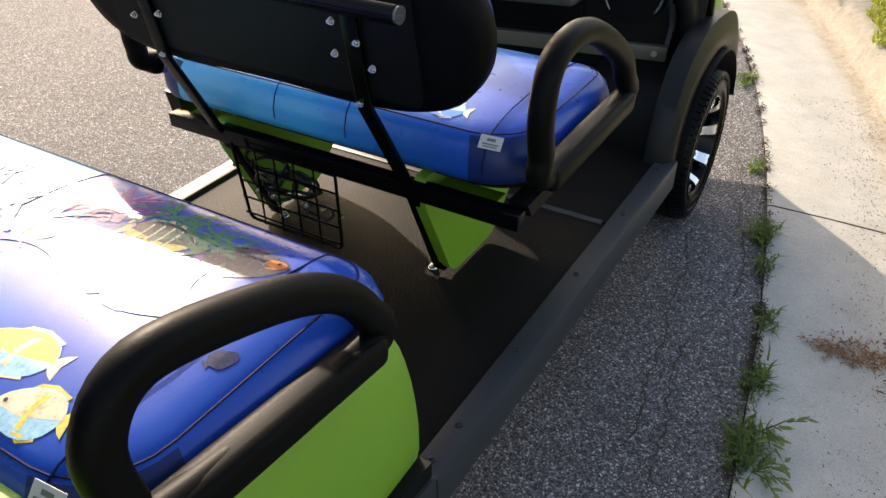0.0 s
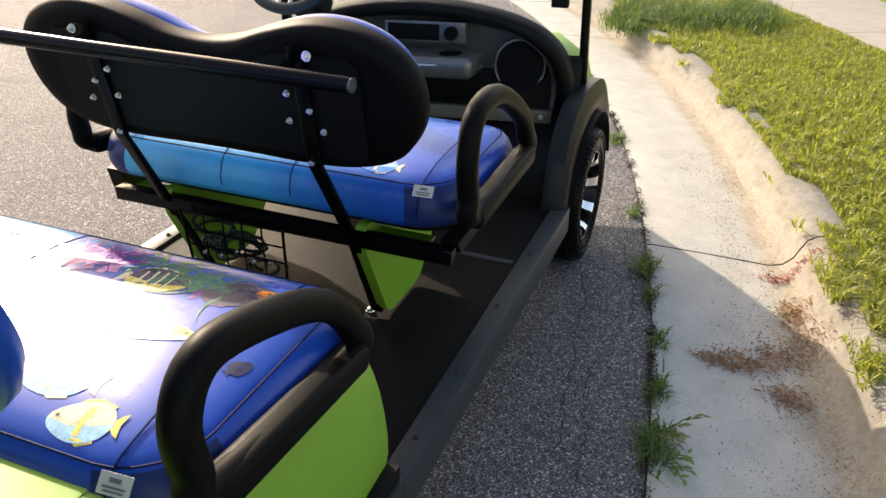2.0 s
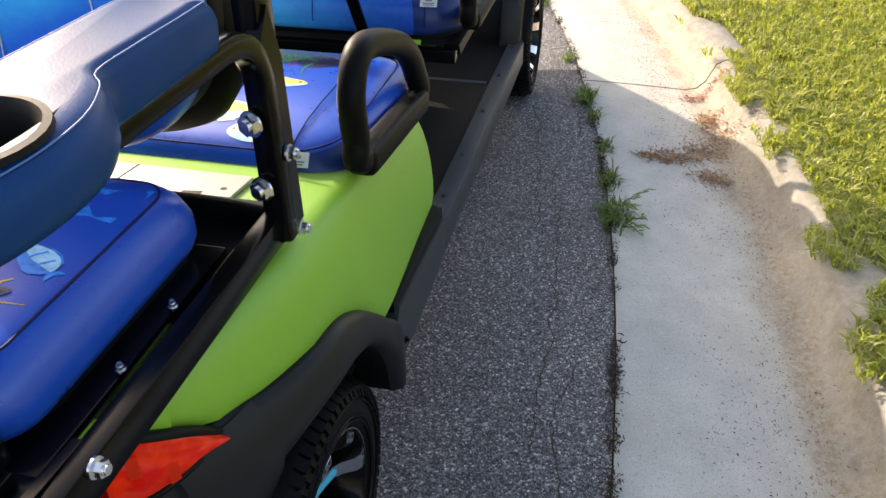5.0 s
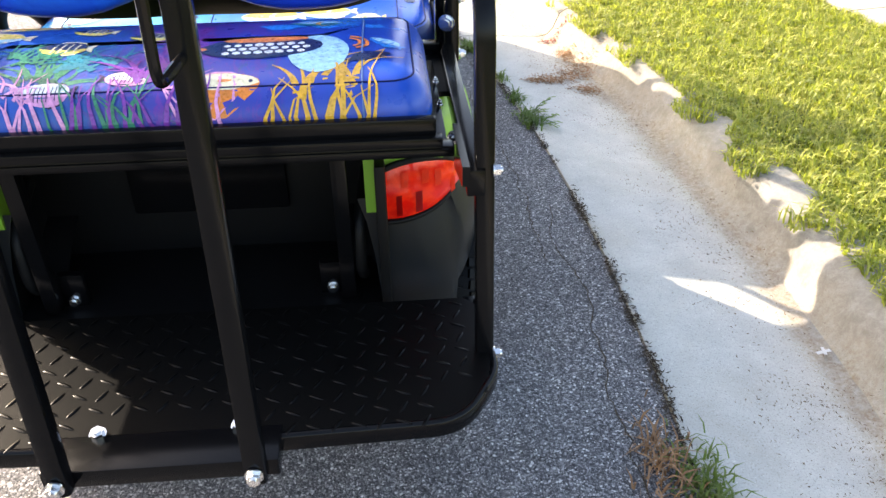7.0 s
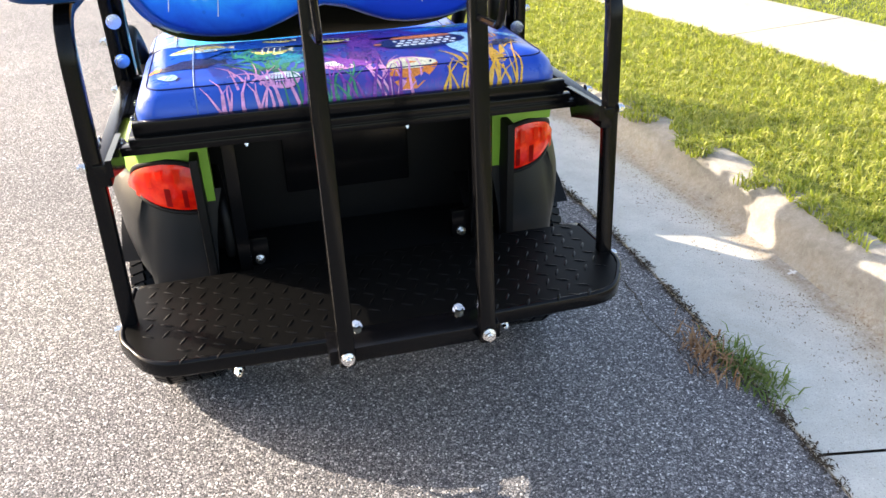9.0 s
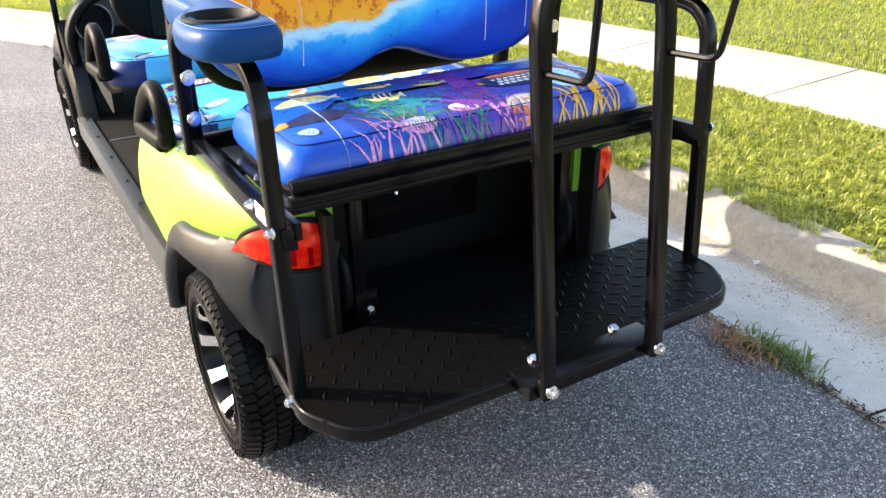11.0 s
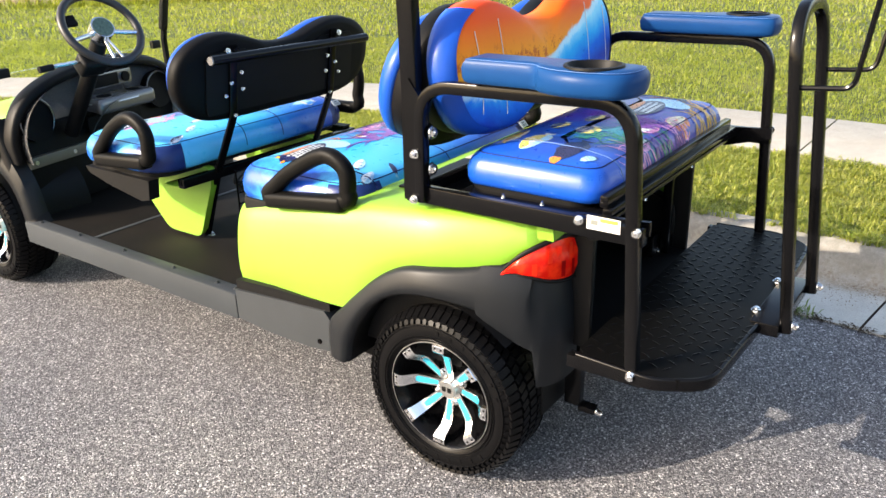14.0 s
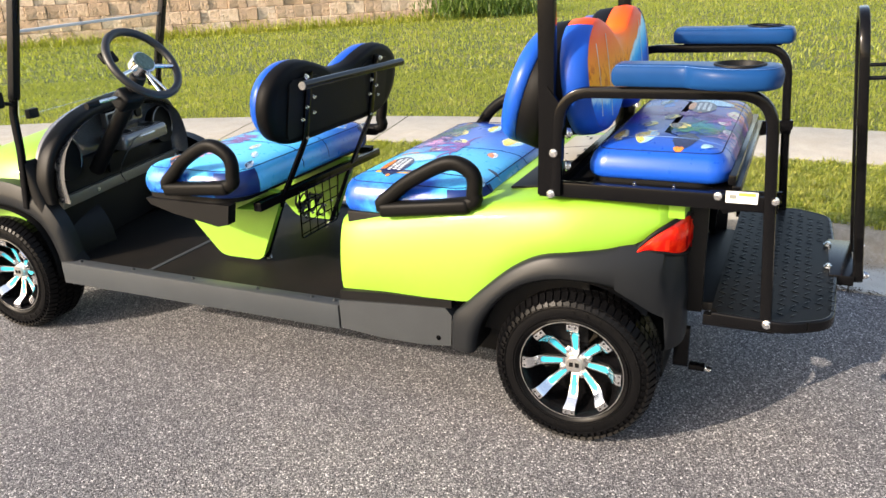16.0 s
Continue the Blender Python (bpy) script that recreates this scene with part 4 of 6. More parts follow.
# plates, bolts and the grab bar behind the front backrest
part("back_plate", slab([(-0.385, 0.055), (-0.375, 0.035), (0.375, 0.035), (0.385, 0.055), (0.385, 0.245), (0.365, 0.262), (0.20, 0.262), (0.12, 0.225), (-0.12, 0.225), (-0.20, 0.262), (-0.365, 0.262), (-0.385, 0.245)], "y", -0.034, -0.042, 0.002), M_PLASTIC, front_back, "thin black steel back plate").matrix_local = fm
BAR_L, BAR_R = Vector((-0.425, 1.064, 1.137)), Vector((0.405, 1.096, 1.117))
bar = part("grab_bar", rod(BAR_L, BAR_R, 0.017), M_BLACK_PAINT, front_back, "black tubular grab bar")
for s in SIDES:
    foot = BAR_L.lerp(BAR_R, 0.20 if s < 0 else 0.80)
    part("bar_stand", box(foot + Vector((0, 0.035, 0.0)), (0.03, 0.10, 0.008), 0.002), M_BLACK_PAINT, bar)
    end = BAR_L if s < 0 else BAR_R
    part("end_plug", rod(end, end + Vector((s * 0.006, 0, 0)), 0.015), M_GREYDASH, bar)
    strut = part("backrest_strut", sweep(fillet([(s * 0.262, 1.140, 1.165), (s * 0.262, 1.192, 0.895), (s * 0.272, 1.318, 0.66), (s * 0.262, 1.452, 0.375)], 0.05), rounded(0.034, 0.012, 0.003), up=(0, 1, 0)), M_BLACK_PAINT, cart, "flat black steel backrest strut")
    for x, z in ((0.290, 1.148), (0.300, 0.985), (0.256, 0.905), (0.275, 1.030), (0.228, 1.062), (0.222, 1.000)):
        part("bolt", bolt((s * x, 1.186 - (z - 0.905) * 0.19, z), (0, -1, 0.15), 0.0085 if z > 1.1 else 0.0058, 0.008), M_CHROME, strut)
    part("foot_bolt", bolt((s * 0.238, 1.456, 0.361), (0, 0, 1), 0.010, 0.010), M_CHROME, strut)
    # green seat supports with a turned-out flange at the top
    part("seat_support", slab(round_poly([(1.86, 0.68), (1.79, 0.525), (1.655, 0.376), (1.445, 0.376), (1.325, 0.63), (1.325, 0.69)], 0.035), "x", s * 0.30, s * 0.272, 0.004), M_GREEN, cart, "lime green curved seat support plate")
    part("support_flange", box((s * 0.36, 1.385, 0.650), (0.17, 0.075, 0.006), 0.002), M_GREEN, cart)
# frame below the front seat
part("seat_rail", box((0.045, 1.325, 0.662), (0.97, 0.036, 0.036), 0.003), M_BLACK_PAINT, cart)
part("seat_rail", box((0, 1.74, 0.672), (1.02, 0.036, 0.036), 0.003), M_BLACK_PAINT, cart)
for s in SIDES:
    part("seat_bracket", slab([(1.385, 0.69), (1.80, 0.69), (1.78, 0.665), (1.66, 0.635), (1.45, 0.60), (1.40, 0.612)] if s < 0 else [(1.34, 0.69), (1.80, 0.69), (1.78, 0.668), (1.36, 0.655)], "x", s * 0.49, s * 0.535, 0.006), M_PLASTIC, cart, "black moulded seat bracket")


# hip restraints: black padded loops beside the seats
def hip_loop(x, base, top):
    """A rounded D in the plane x: a flat base bar, given as (y, z) from its front to its rear end, and the hoop's (y, z) over it."""
    arm = part("hip_restraint", sweep(smooth_loop([Vector((x, y, z)) for y, z in [base[0]] + top + [base[1]]], 6), rounded(0.050, 0.047, 0.020, 3), up=(1, 0, 0), closed=True), M_FOAM, cart, "black padded hip restraint loop", 60)
    (y1, z1), (y0, z0) = base
    turn = Euler((math.atan2(z1 - z0, y1 - y0), 0, 0)).to_matrix()
    part("base_pad", box((x, (y0 + y1) / 2, (z0 + z1) / 2 - 0.006), (0.056, math.hypot(y1 - y0, z1 - z0) + 0.035, 0.050), 0.018, turn, seg=3), M_FOAM, arm)
    return arm


hip_loop(-0.545, [(1.655, 0.748), (1.375, 0.772)], [(1.610, 0.815), (1.530, 0.880), (1.425, 0.926), (1.345, 0.890), (1.337, 0.820)])
hip_loop(0.568, [(1.750, 0.772), (1.345, 0.768)], [(1.745, 0.830), (1.680, 0.905), (1.490, 1.005), (1.345, 1.005), (1.298, 0.925), (1.308, 0.830)])
hip_loop(-0.552, [(0.690, 0.752), (0.388, 0.790)], [(0.650, 0.808), (0.560, 0.870), (0.440, 0.924), (0.366, 0.895), (0.360, 0.830)])
hip_loop(0.563, [(0.765, 0.772), (0.400, 0.812)], [(0.760, 0.838), (0.690, 0.912), (0.575, 0.968), (0.425, 1.006), (0.366, 0.955), (0.370, 0.870)])

# rear seat kit: side frames, posts, rails
SQ = rounded(0.032, 0.032, 0.006, 2)
for s in SIDES:
    frame_side = part("side_frame", sweep(fillet([(s * 0.548, 0.086, 0.845), (s * 0.548, 0.078, 1.160), (s * 0.548, -0.505, 1.168), (s * 0.553, -0.545, 0.50)], 0.10, 8), SQ, up=(1, 0, 0)), M_BLACK_PAINT, cart, "black square-tube side frame of the rear seat")
    post = part("roof_post", box((s * 0.530, 0.124, 1.36), (0.034, 0.050, 1.05), 0.004, Euler((radians(-0.6), 0, 0)).to_matrix()), M_BLACK_PAINT, cart, "black steel roof post")
    part("post_bracket", slab([(0.070, 0.842), (0.146, 0.842), (0.142, 1.10), (0.118, 1.175), (0.075, 1.12)], "x", s * 0.530, s * 0.552, 0.003), M_BLACK_PAINT, post)
    for x, y, z in ((0.566, 0.100, 0.852), (0.566, 0.092, 0.98)):
        part("bolt", bolt((s * x, y, z), (s, 0, 0), 0.010), M_CHROME, post)
    for x, y, z in ((0.536, 0.060, 1.035), (0.536, 0.063, 0.935)):
        part("bolt", bolt((s * x, y, z), (-s * 0.3, -1, 0), 0.015), M_CHROME, post)
    rail = part("seat_frame_rail", box((s * 0.535, -0.215, 0.862), (0.030, 0.66, 0.046), 0.003), M_BLACK_PAINT, cart, "black steel seat frame rail")
    for y in (-0.385, -0.535):
        part("bolt", bolt((s * (0.551 if y > -0.5 else 0.562), y, 0.880), (s, 0, 0), 0.0095), M_CHROME, rail)
    if s < 0:
        part("warning_label", box((s * 0.5515, -0.448, 0.880), (0.001, 0.085, 0.034), 0.0), M_WHITE, rail, "small white warning label", 0)
        part("label_print", box((s * 0.5523, -0.462, 0.889), (0.0006, 0.045, 0.009), 0.0), M_ORANGE, rail, "", 0)
        part("label_print", box((s * 0.5523, -0.425, 0.881), (0.0006, 0.018, 0.012), 0.0), M_INK, rail, "", 0)
    part("bolt", bolt((s * 0.569, -0.548, 0.512), (s, 0, 0), 0.0105), M_CHROME, frame_side)
    for y in (-0.14, -0.255):
        part("seat_bolt", bolt((s * 0.498, y, 0.876), (0, 0, 1), 0.0048, 0.008), M_CHROME, rail)
    part("end_bracket", slab([(-0.36, 0.885), (-0.55, 0.895), (-0.55, 0.86), (-0.40, 0.82)], "x", s * 0.512, s * 0.524, 0.002), M_BLACK_PAINT, rail)
    part("bolt", bolt((s * 0.514, -0.375, 0.866), (-s * 0.2, -1, 0), 0.010), M_CHROME, rail)
    # arm pads with a cup holder
    top, bot = 1.247, 1.186
    loop = smooth_loop([(-0.050, -0.082), (0.030, -0.082), (0.040, -0.095), (0.040, -0.20), (0.042, -0.275), (0.066, -0.305), (0.090, -0.36), (0.094, -0.43), (0.076, -0.495), (0.030, -0.522), (-0.030, -0.522), (-0.058, -0.50), (-0.062, -0.40), (-0.062, -0.20), (-0.060, -0.095)], 4)
    cx = Vector((0.0, -0.30))

    def ring(z, k):
        return [(s * (0.552 + p[0] - (p[0]) * k), p[1] - (p[1] - cx[1]) * k * 0.35, z) for p in loop]
    cup = Vector((0.018, -0.415))

    def cup_ring(z, r):
        out = []
        for p in loop:
            a = math.atan2(p[1] - cup[1], p[0] - cup[0])
            out.append((s * (0.552 + cup[0] + r * math.cos(a)), cup[1] + r * math.sin(a), z))
        return out
    pad = part("arm_pad", loft([ring(bot, 0.16), ring(bot + 0.004, 0.06), ring(bot + 0.014, 0.0), ring(top - 0.026, -0.02), ring(top - 0.014, 0.02), ring(top - 0.006, 0.10), ring(top - 0.001, 0.22), ring(top, 0.34), cup_ring(top, 0.062)], cap=False), M_ARM, cart, "blue vinyl arm pad with a cup holder", 70)
    part("cup_holder", loft([cup_ring(top - 0.001, 0.067), cup_ring(top + 0.004, 0.066), cup_ring(top + 0.005, 0.060), cup_ring(top - 0.004, 0.055), cup_ring(top - 0.055, 0.050), cup_ring(top - 0.056, 0.01)], cap=False), M_PLASTIC, pad, "black plastic cup holder", 40)
    line_on("stitching", [(x, y, z + 0.0) for x, y, z in ring(top - 0.004, 0.105)] + [ring(top - 0.004, 0.105)[0]], 0.0008, M_STITCH, pad)
    part("pad_mount", box((s * 0.545, -0.30, 1.183), (0.05, 0.36, 0.010), 0.002), M_BLACK_PAINT, pad)

part("cross_rail", box((0, 0.095, 0.862), (1.06, 0.030, 0.046), 0.003), M_BLACK_PAINT, cart)
part("cross_rail", box((0, -0.02, 0.852), (1.05, 0.24, 0.012), 0.003), M_PLASTIC, cart, "black tray below the rear seat")
part("seat_tray", box((0, -0.22, 0.868), (1.00, 0.44, 0.012), 0.003), M_BLACK_PAINT, cart, "black steel tray below the rear seat")
part("hinge_rail", box((0, -0.414, 0.908), (0.96, 0.022, 0.030), 0.004), M_BLACK_PAINT, cart, "long black seat hinge rail")
part("hinge_rail", box((0, -0.428, 0.886), (0.98, 0.024, 0.016), 0.003), M_BLACK_PAINT, cart)
part("hinge_rail", box((0, -0.420, 0.867), (1.02, 0.030, 0.020), 0.003), M_BLACK_PAINT, cart)
for x in (-0.255, 0.10):
    part("bolt", bolt((x, -0.428, 0.858), (0, -0.5, -1), 0.005, 0.005), M_CHROME, cart)
for s in SIDES:
    part("deck_strut", box((s * 0.30, -0.30, 0.66), (0.030, 0.030, 0.36), 0.003), M_BLACK_PAINT, cart)

# foot deck of chequer plate
deck_loop = [(0.0, -0.390), (0.525, -0.390), (0.548, -0.41), (0.560, -0.58), (0.545, -0.655), (0.49, -0.708), (0.40, -0.722), (0.0, -0.726)]
outline = deck_loop + [(-x, y) for x, y in deck_loop[-2:0:-1]]
deck = part("foot_deck", slab(outline, "z", 0.498, 0.524, 0.007), M_DECK, cart, "glossy black chequer-plate foot deck")
part("deck_edge", sweep(fillet([(-0.555, -0.395, 0.507), (-0.568, -0.60, 0.507), (-0.50, -0.718, 0.507), (0.0, -0.735, 0.507), (0.50, -0.718, 0.507), (0.568, -0.60, 0.507), (0.555, -0.395, 0.507)], 0.10, 6), rounded(0.014, 0.036, 0.006)), M_BLACK_PAINT, deck)
bm = bmesh.new()
for i in range(-15, 16):
    for j in range(10):
        x, y = i * 0.0365, -0.408 - j * 0.0345
        if abs(x) < 0.53 and not (abs(x) > 0.44 and y < -0.64) and not (-0.13 < x < 0.18 and y < -0.68):
            mm = Matrix.Translation((x, y, 0.5245)) @ Matrix.Rotation(radians(62 if (i + j) % 2 else -28), 4, "Z")
            ring_a = [(0.0165 * math.cos(a), 0.0036 * math.sin(a), 0) for a in [k * math.pi / 4 for k in range(8)]]
            va = [bm.verts.new(mm @ Vector(p)) for p in ring_a]
            vb = [bm.verts.new(mm @ Vector((p[0] * 0.6, p[1] * 0.5, 0.0013))) for p in ring_a]
            skin(bm, [va, vb], cap=False)
            bm.faces.new(vb)
tagged(part("tread_pattern", bm, M_TREAD, deck, "raised lozenges of the chequer plate", 60), kind="stuff")
for s in SIDES:
    part("deck_beam", box((s * 0.545, -0.47, 0.497), (0.032, 0.20, 0.034), 0.003), M_BLACK_PAINT, deck)
    part("deck_arm", box((s * 0.34, -0.29, 0.29), (0.03, 0.05, 0.14), 0.003), M_BLACK_PAINT, cart)
    part("tow_bracket", box((s * 0.36, -0.345, 0.232), (0.035, 0.05, 0.018), 0.003), M_BLACK_PAINT, cart)
    part("bolt", bolt((s * 0.36, -0.372, 0.230), (0, -1, -0.3), 0.010, 0.016), M_CHROME, cart)

# the grab handle that stands on the deck's rear edge
LX0, LX1 = -0.121, 0.172
TUBE = lambda z: -0.797 + (z - 0.515) * 0.098
handle = part("grab_handle", sweep(fillet([(LX0, TUBE(0.505), 0.505), (LX0, TUBE(1.335), 1.335), (LX1, TUBE(1.335), 1.335), (LX1, TUBE(0.505), 0.505)], 0.13, 12), rounded(0.034, 0.030, 0.007, 2), up=(0, 1, 0)), M_BLACK_PAINT, cart, "tall black square-tube grab handle")
part("foot_plate", box(((LX0 + LX1) / 2, -0.748, 0.512), (0.36, 0.075, 0.034), 0.003), M_BLACK_PAINT, handle)
for x in (-0.088, 0.136):
    part("bolt", bolt((x, -0.708, 0.527), (0, -0.2, 1), 0.011, 0.010), M_CHROME, handle)
for x in (LX0, LX1):
    part("bolt", bolt((x, -0.812, 0.526), (0, -1, 0), 0.0115), M_CHROME, handle)
    side = -0.022 if x < 0 else 0.022
    part("bag_rod", sweep(fillet([(x, TUBE(1.152), 1.152), (x, -0.862, 1.160), (x + side * 0.3, -0.876, 1.27), (x + side, -0.90, 1.46)], 0.032), circle(0.0065, 8)), M_BLACK_PAINT, handle, "thin black bag-holder rod")
part("bag_rod", sweep(fillet([(LX0 - 0.022, -0.90, 1.455), (LX0 + 0.01, -0.905, 1.50), (LX1 - 0.01, -0.905, 1.50), (LX1 + 0.022, -0.90, 1.455)], 0.03), circle(0.0065, 8)), M_BLACK_PAINT, handle)

# wire basket with loose cables below the front seat
basket = part("wire_basket", sweep(fillet([(-0.21, 1.285, 0.665), (-0.20, 1.30, 0.455), (0.085, 1.30, 0.455), (0.095, 1.285, 0.665)], 0.02), circle(0.004, 8)), M_BLACK_PAINT, cart, "black wire basket full of cables below the front seat")
for k in range(5):
    part("basket_wire", rod((-0.205, 1.292, 0.475 + 0.045 * k), (0.09, 1.292, 0.475 + 0.045 * k), 0.0026, seg=6), M_BLACK_PAINT, basket)
for k in range(4):
    part("basket_wire", rod((-0.145 + 0.058 * k, 1.293, 0.455), (-0.145 + 0.058 * k, 1.289, 0.66), 0.0026, seg=6), M_BLACK_PAINT, basket)
crng = random.Random(11)
for k in range(9):
    cx_, cz_, rr = crng.uniform(-0.15, 0.04), crng.uniform(0.51, 0.62), crng.uniform(0.025, 0.05)
    pts = [(cx_ + rr * math.cos(a * 0.7 + k) * (1 + 0.03 * a), 1.325 + 0.012 * math.sin(a + k), cz_ + rr * 0.7 * math.sin(a * 0.7 + k)) for a in range(12)]
    part("cable", sweep(smooth_line(pts, 3), circle(0.0045, 6)), M_CABLE, basket)
for k in range(6):
    part("cable_clip", bolt((-0.16 + 0.05 * k, 1.300, 0.52 + 0.05 * crng.random()), (0, -1, 0.3), 0.005, 0.006), M_CHROME, basket)

# front cowl, dash and fenders
door_frames = []
for s in SIDES:
    inn = smooth_line([(2.325, 0.30), (2.335, 0.40), (2.38, 0.50), (2.46, 0.56), (2.58, 0.59), (2.70, 0.59), (2.82, 0.55), (2.92, 0.46), (2.97, 0.34)], 3)
    out = smooth_line([(2.25, 0.30), (2.265, 0.42), (2.31, 0.55), (2.40, 0.65), (2.55, 0.70), (2.72, 0.70), (2.90, 0.66), (3.02, 0.55), (3.06, 0.36)], 3)
    rings = [[(s * 0.48, *a), (s * 0.568, *a), (s * 0.584, *a.lerp(b, 0.2)), (s * 0.580, *a.lerp(b, 0.6)), (s * 0.562, *b), (s * 0.50, *b)] for a, b in zip(inn, out)]
    part("front_arch", loft(rings, cap=False, around=False), M_FENDER, cart, "matt grey-black front wheel arch", 60)
    part("front_housing", loft([[(s * x, *p) for p in inn] for x in (0.25, 0.60)], cap=False, around=False), M_PLASTIC, cart)
    # door frame that sweeps up from the sill to the dash
    rings = []
    for y, z, wd in ((2.25, 0.33, 0.045), (2.315, 0.42, 0.04), (2.365, 0.55, 0.032), (2.395, 0.66, 0.028), (2.41, 0.74, 0.022), (2.415, 0.80, 0.010)):
        rings.append([(s * 0.50, y - wd, z), (s * 0.562, y - wd * 0.7, z), (s * 0.577, y, z), (s * 0.574, y + wd, z + 0.01), (s * 0.50, y + wd, z + 0.01)])
    door_frames.append(part("door_frame", loft(rings), M_PLASTIC, cart, "", 60))
rings = []
for y, zt, hw in ((2.43, 0.86, 0.49), (2.48, 0.86, 0.51), (2.58, 0.845, 0.53), (2.72, 0.83, 0.53), (2.90, 0.76, 0.52), (3.05, 0.66, 0.44), (3.14, 0.52, 0.34)):
    rings.append([(-hw, y, 0.42), (-hw, y, zt - 0.20), (-hw * 0.94, y, zt - 0.09), (-hw * 0.75, y, zt - 0.02), (0, y, zt), (hw * 0.75, y, zt - 0.02), (hw * 0.94, y, zt - 0.09), (hw, y, zt - 0.20), (hw, y, 0.42)])
cowl = part("front_cowl", loft([[(x, y + 0.06, z) for x, y, z in ring] for ring in rings]), M_GREEN, cart, "lime green front cowl", 60)
arch = smooth_line([(-0.53, 2.34, 0.62), (-0.535, 2.33, 0.74), (-0.48, 2.31, 0.855), (-0.36, 2.29, 0.93), (-0.18, 2.28, 0.972), (0, 2.275, 0.985), (0.18, 2.28, 0.972), (0.36, 2.29, 0.93), (0.48, 2.31, 0.855), (0.535, 2.33, 0.74), (0.53, 2.34, 0.62)], 5)
front_parts = []
hood = part("dash_hood", sweep([p + Vector((0, 0.03, 0)) for p in arch], rounded(0.050, 0.085, 0.02, 3), up=(0, 1, 0)), M_PLASTIC, cart, "black curved dash hood", 60)
dash = part("dash", loft([[(p[0] * k, y, 0.50 + (p[2] - 0.50) * k) for p in arch] for y, k in ((2.26, 0.97), (2.33, 0.95), (2.36, 0.88), (2.375, 0.6), (2.38, 0.2))], around=False, cap=False), M_GREYDASH, cart, "dark grey moulded dashboard", 60)
part("dash_face", slab([(p[0] * 1.0, p[2]) for p in arch] + [(0.52, 0.40), (-0.52, 0.40)], "y", 2.385, 2.42, 0.0), M_GREYDASH, dash)
dash_low = part("dash_lower", box((0, 2.40, 0.56), (1.06, 0.10, 0.40), 0.02), M_PLASTIC, cart, "black lower dash panel")
kick = part("kick_panel", box((0, 2.47, 0.46), (1.0, 0.06, 0.24), 0.01), M_PLASTIC, cart)
knee = part("knee_strip", box((0, 2.335, 0.605), (1.0, 0.03, 0.05), 0.008), M_KNEE, cart, "beige-grey trim strip below the dash")
for x in (-0.46, -0.24, 0.46):
    part("screw", bolt((x, 2.32, 0.605), (0, -1, 0), 0.008, 0.003), M_ALU, dash)
for s in SIDES:
    bm = rod((s * 0.395 - 0.02, 2.375, 0.785), (s * 0.395 - 0.02, 2.315, 0.792), 0.096, seg=36)
    speaker = part("speaker", bm, M_SHELL, dash, "round black speaker with a pale ring", 30)
    part("ring", sweep([(s * 0.395 - 0.02 + 0.091 * math.cos(2 * math.pi * k / 40), 2.313, 0.792 + 0.091 * math.sin(2 * math.pi * k / 40)) for k in range(40)], circle(0.005, 8), up=(0, 1, 0), closed=True), M_TRAY, speaker)
    bm = bmesh.new()
    bmesh.ops.create_uvsphere(bm, u_segments=24, v_segments=12, radius=0.084, matrix=Matrix.Translation((s * 0.395 - 0.02, 2.34, 0.792)) @ Matrix.Diagonal((0.9, 0.25, 0.9, 1)))
    part("cone", bm, M_PLASTIC, speaker)
tray = part("cup_tray", box((0.05, 2.265, 0.800), (0.38, 0.17, 0.075), 0.03, seg=4), M_TRAY, dash, "grey glossy cup-holder tray")
for x in (-0.05, 0.14):
    part("cup_hole", rod((x, 2.255, 0.834), (x, 2.255, 0.8385), 0.040, seg=24), M_SHELL, tray)
part("tray_rim", sweep([(0.05 + 0.192 * math.cos(a), 2.265 + 0.087 * math.sin(a), 0.812) for a in [2 * math.pi * k / 32 for k in range(32)]], circle(0.004, 6), closed=True), M_ALU, tray)
radio = part("radio", box((0.03, 2.31, 0.900), (0.30, 0.04, 0.075), 0.01), M_TRAY, dash, "dashboard radio with a dark screen")
part("screen", box((-0.010, 2.2885, 0.900), (0.19, 0.004, 0.056), 0.002), M_SHELL, radio)
part("knob", rod((0.130, 2.295, 0.900), (0.130, 2.275, 0.900), 0.024, seg=20), M_SHELL, radio)
part("glove_hole", box((0.04, 2.318, 0.70), (0.36, 0.02, 0.09), 0.01), M_SHELL, dash)
part("aux_cable", sweep(smooth_line([(0.10, 2.27, 0.86), (0.05, 2.20, 0.83), (-0.10, 2.17, 0.80), (-0.20, 2.19, 0.70), (-0.16, 2.2, 0.62)], 6), circle(0.003, 6)), M_CABLE, dash)

front_parts += [hood, dash, dash_low, knee, cowl, kick, door_frames[1]]

# steering
col = part("steering_column", sweep([(-0.26, 2.36, 0.70), (-0.25, 2.10, 1.02), (-0.24, 2.025, 1.13)], circle(0.034, 14)), M_PLASTIC, cart, "black steering column")
part("column_boot", box((-0.26, 2.085, 1.035), (0.12, 0.09, 0.08), 0.02, Euler((radians(-40), 0, 0)).to_matrix(), seg=3), M_PLASTIC, col)
part("indicator_stalk", sweep([(-0.30, 2.08, 1.05), (-0.42, 2.07, 1.05), (-0.46, 2.07, 1.045)], circle(0.008, 8)), M_CHROME, col)
part("stalk_knob", rod((-0.44, 2.07, 1.047), (-0.50, 2.07, 1.043), 0.014), M_PLASTIC, col)
sm = Matrix.Translation((-0.24, 1.985, 1.185)) @ Matrix.Rotation(radians(-38), 4, "X")
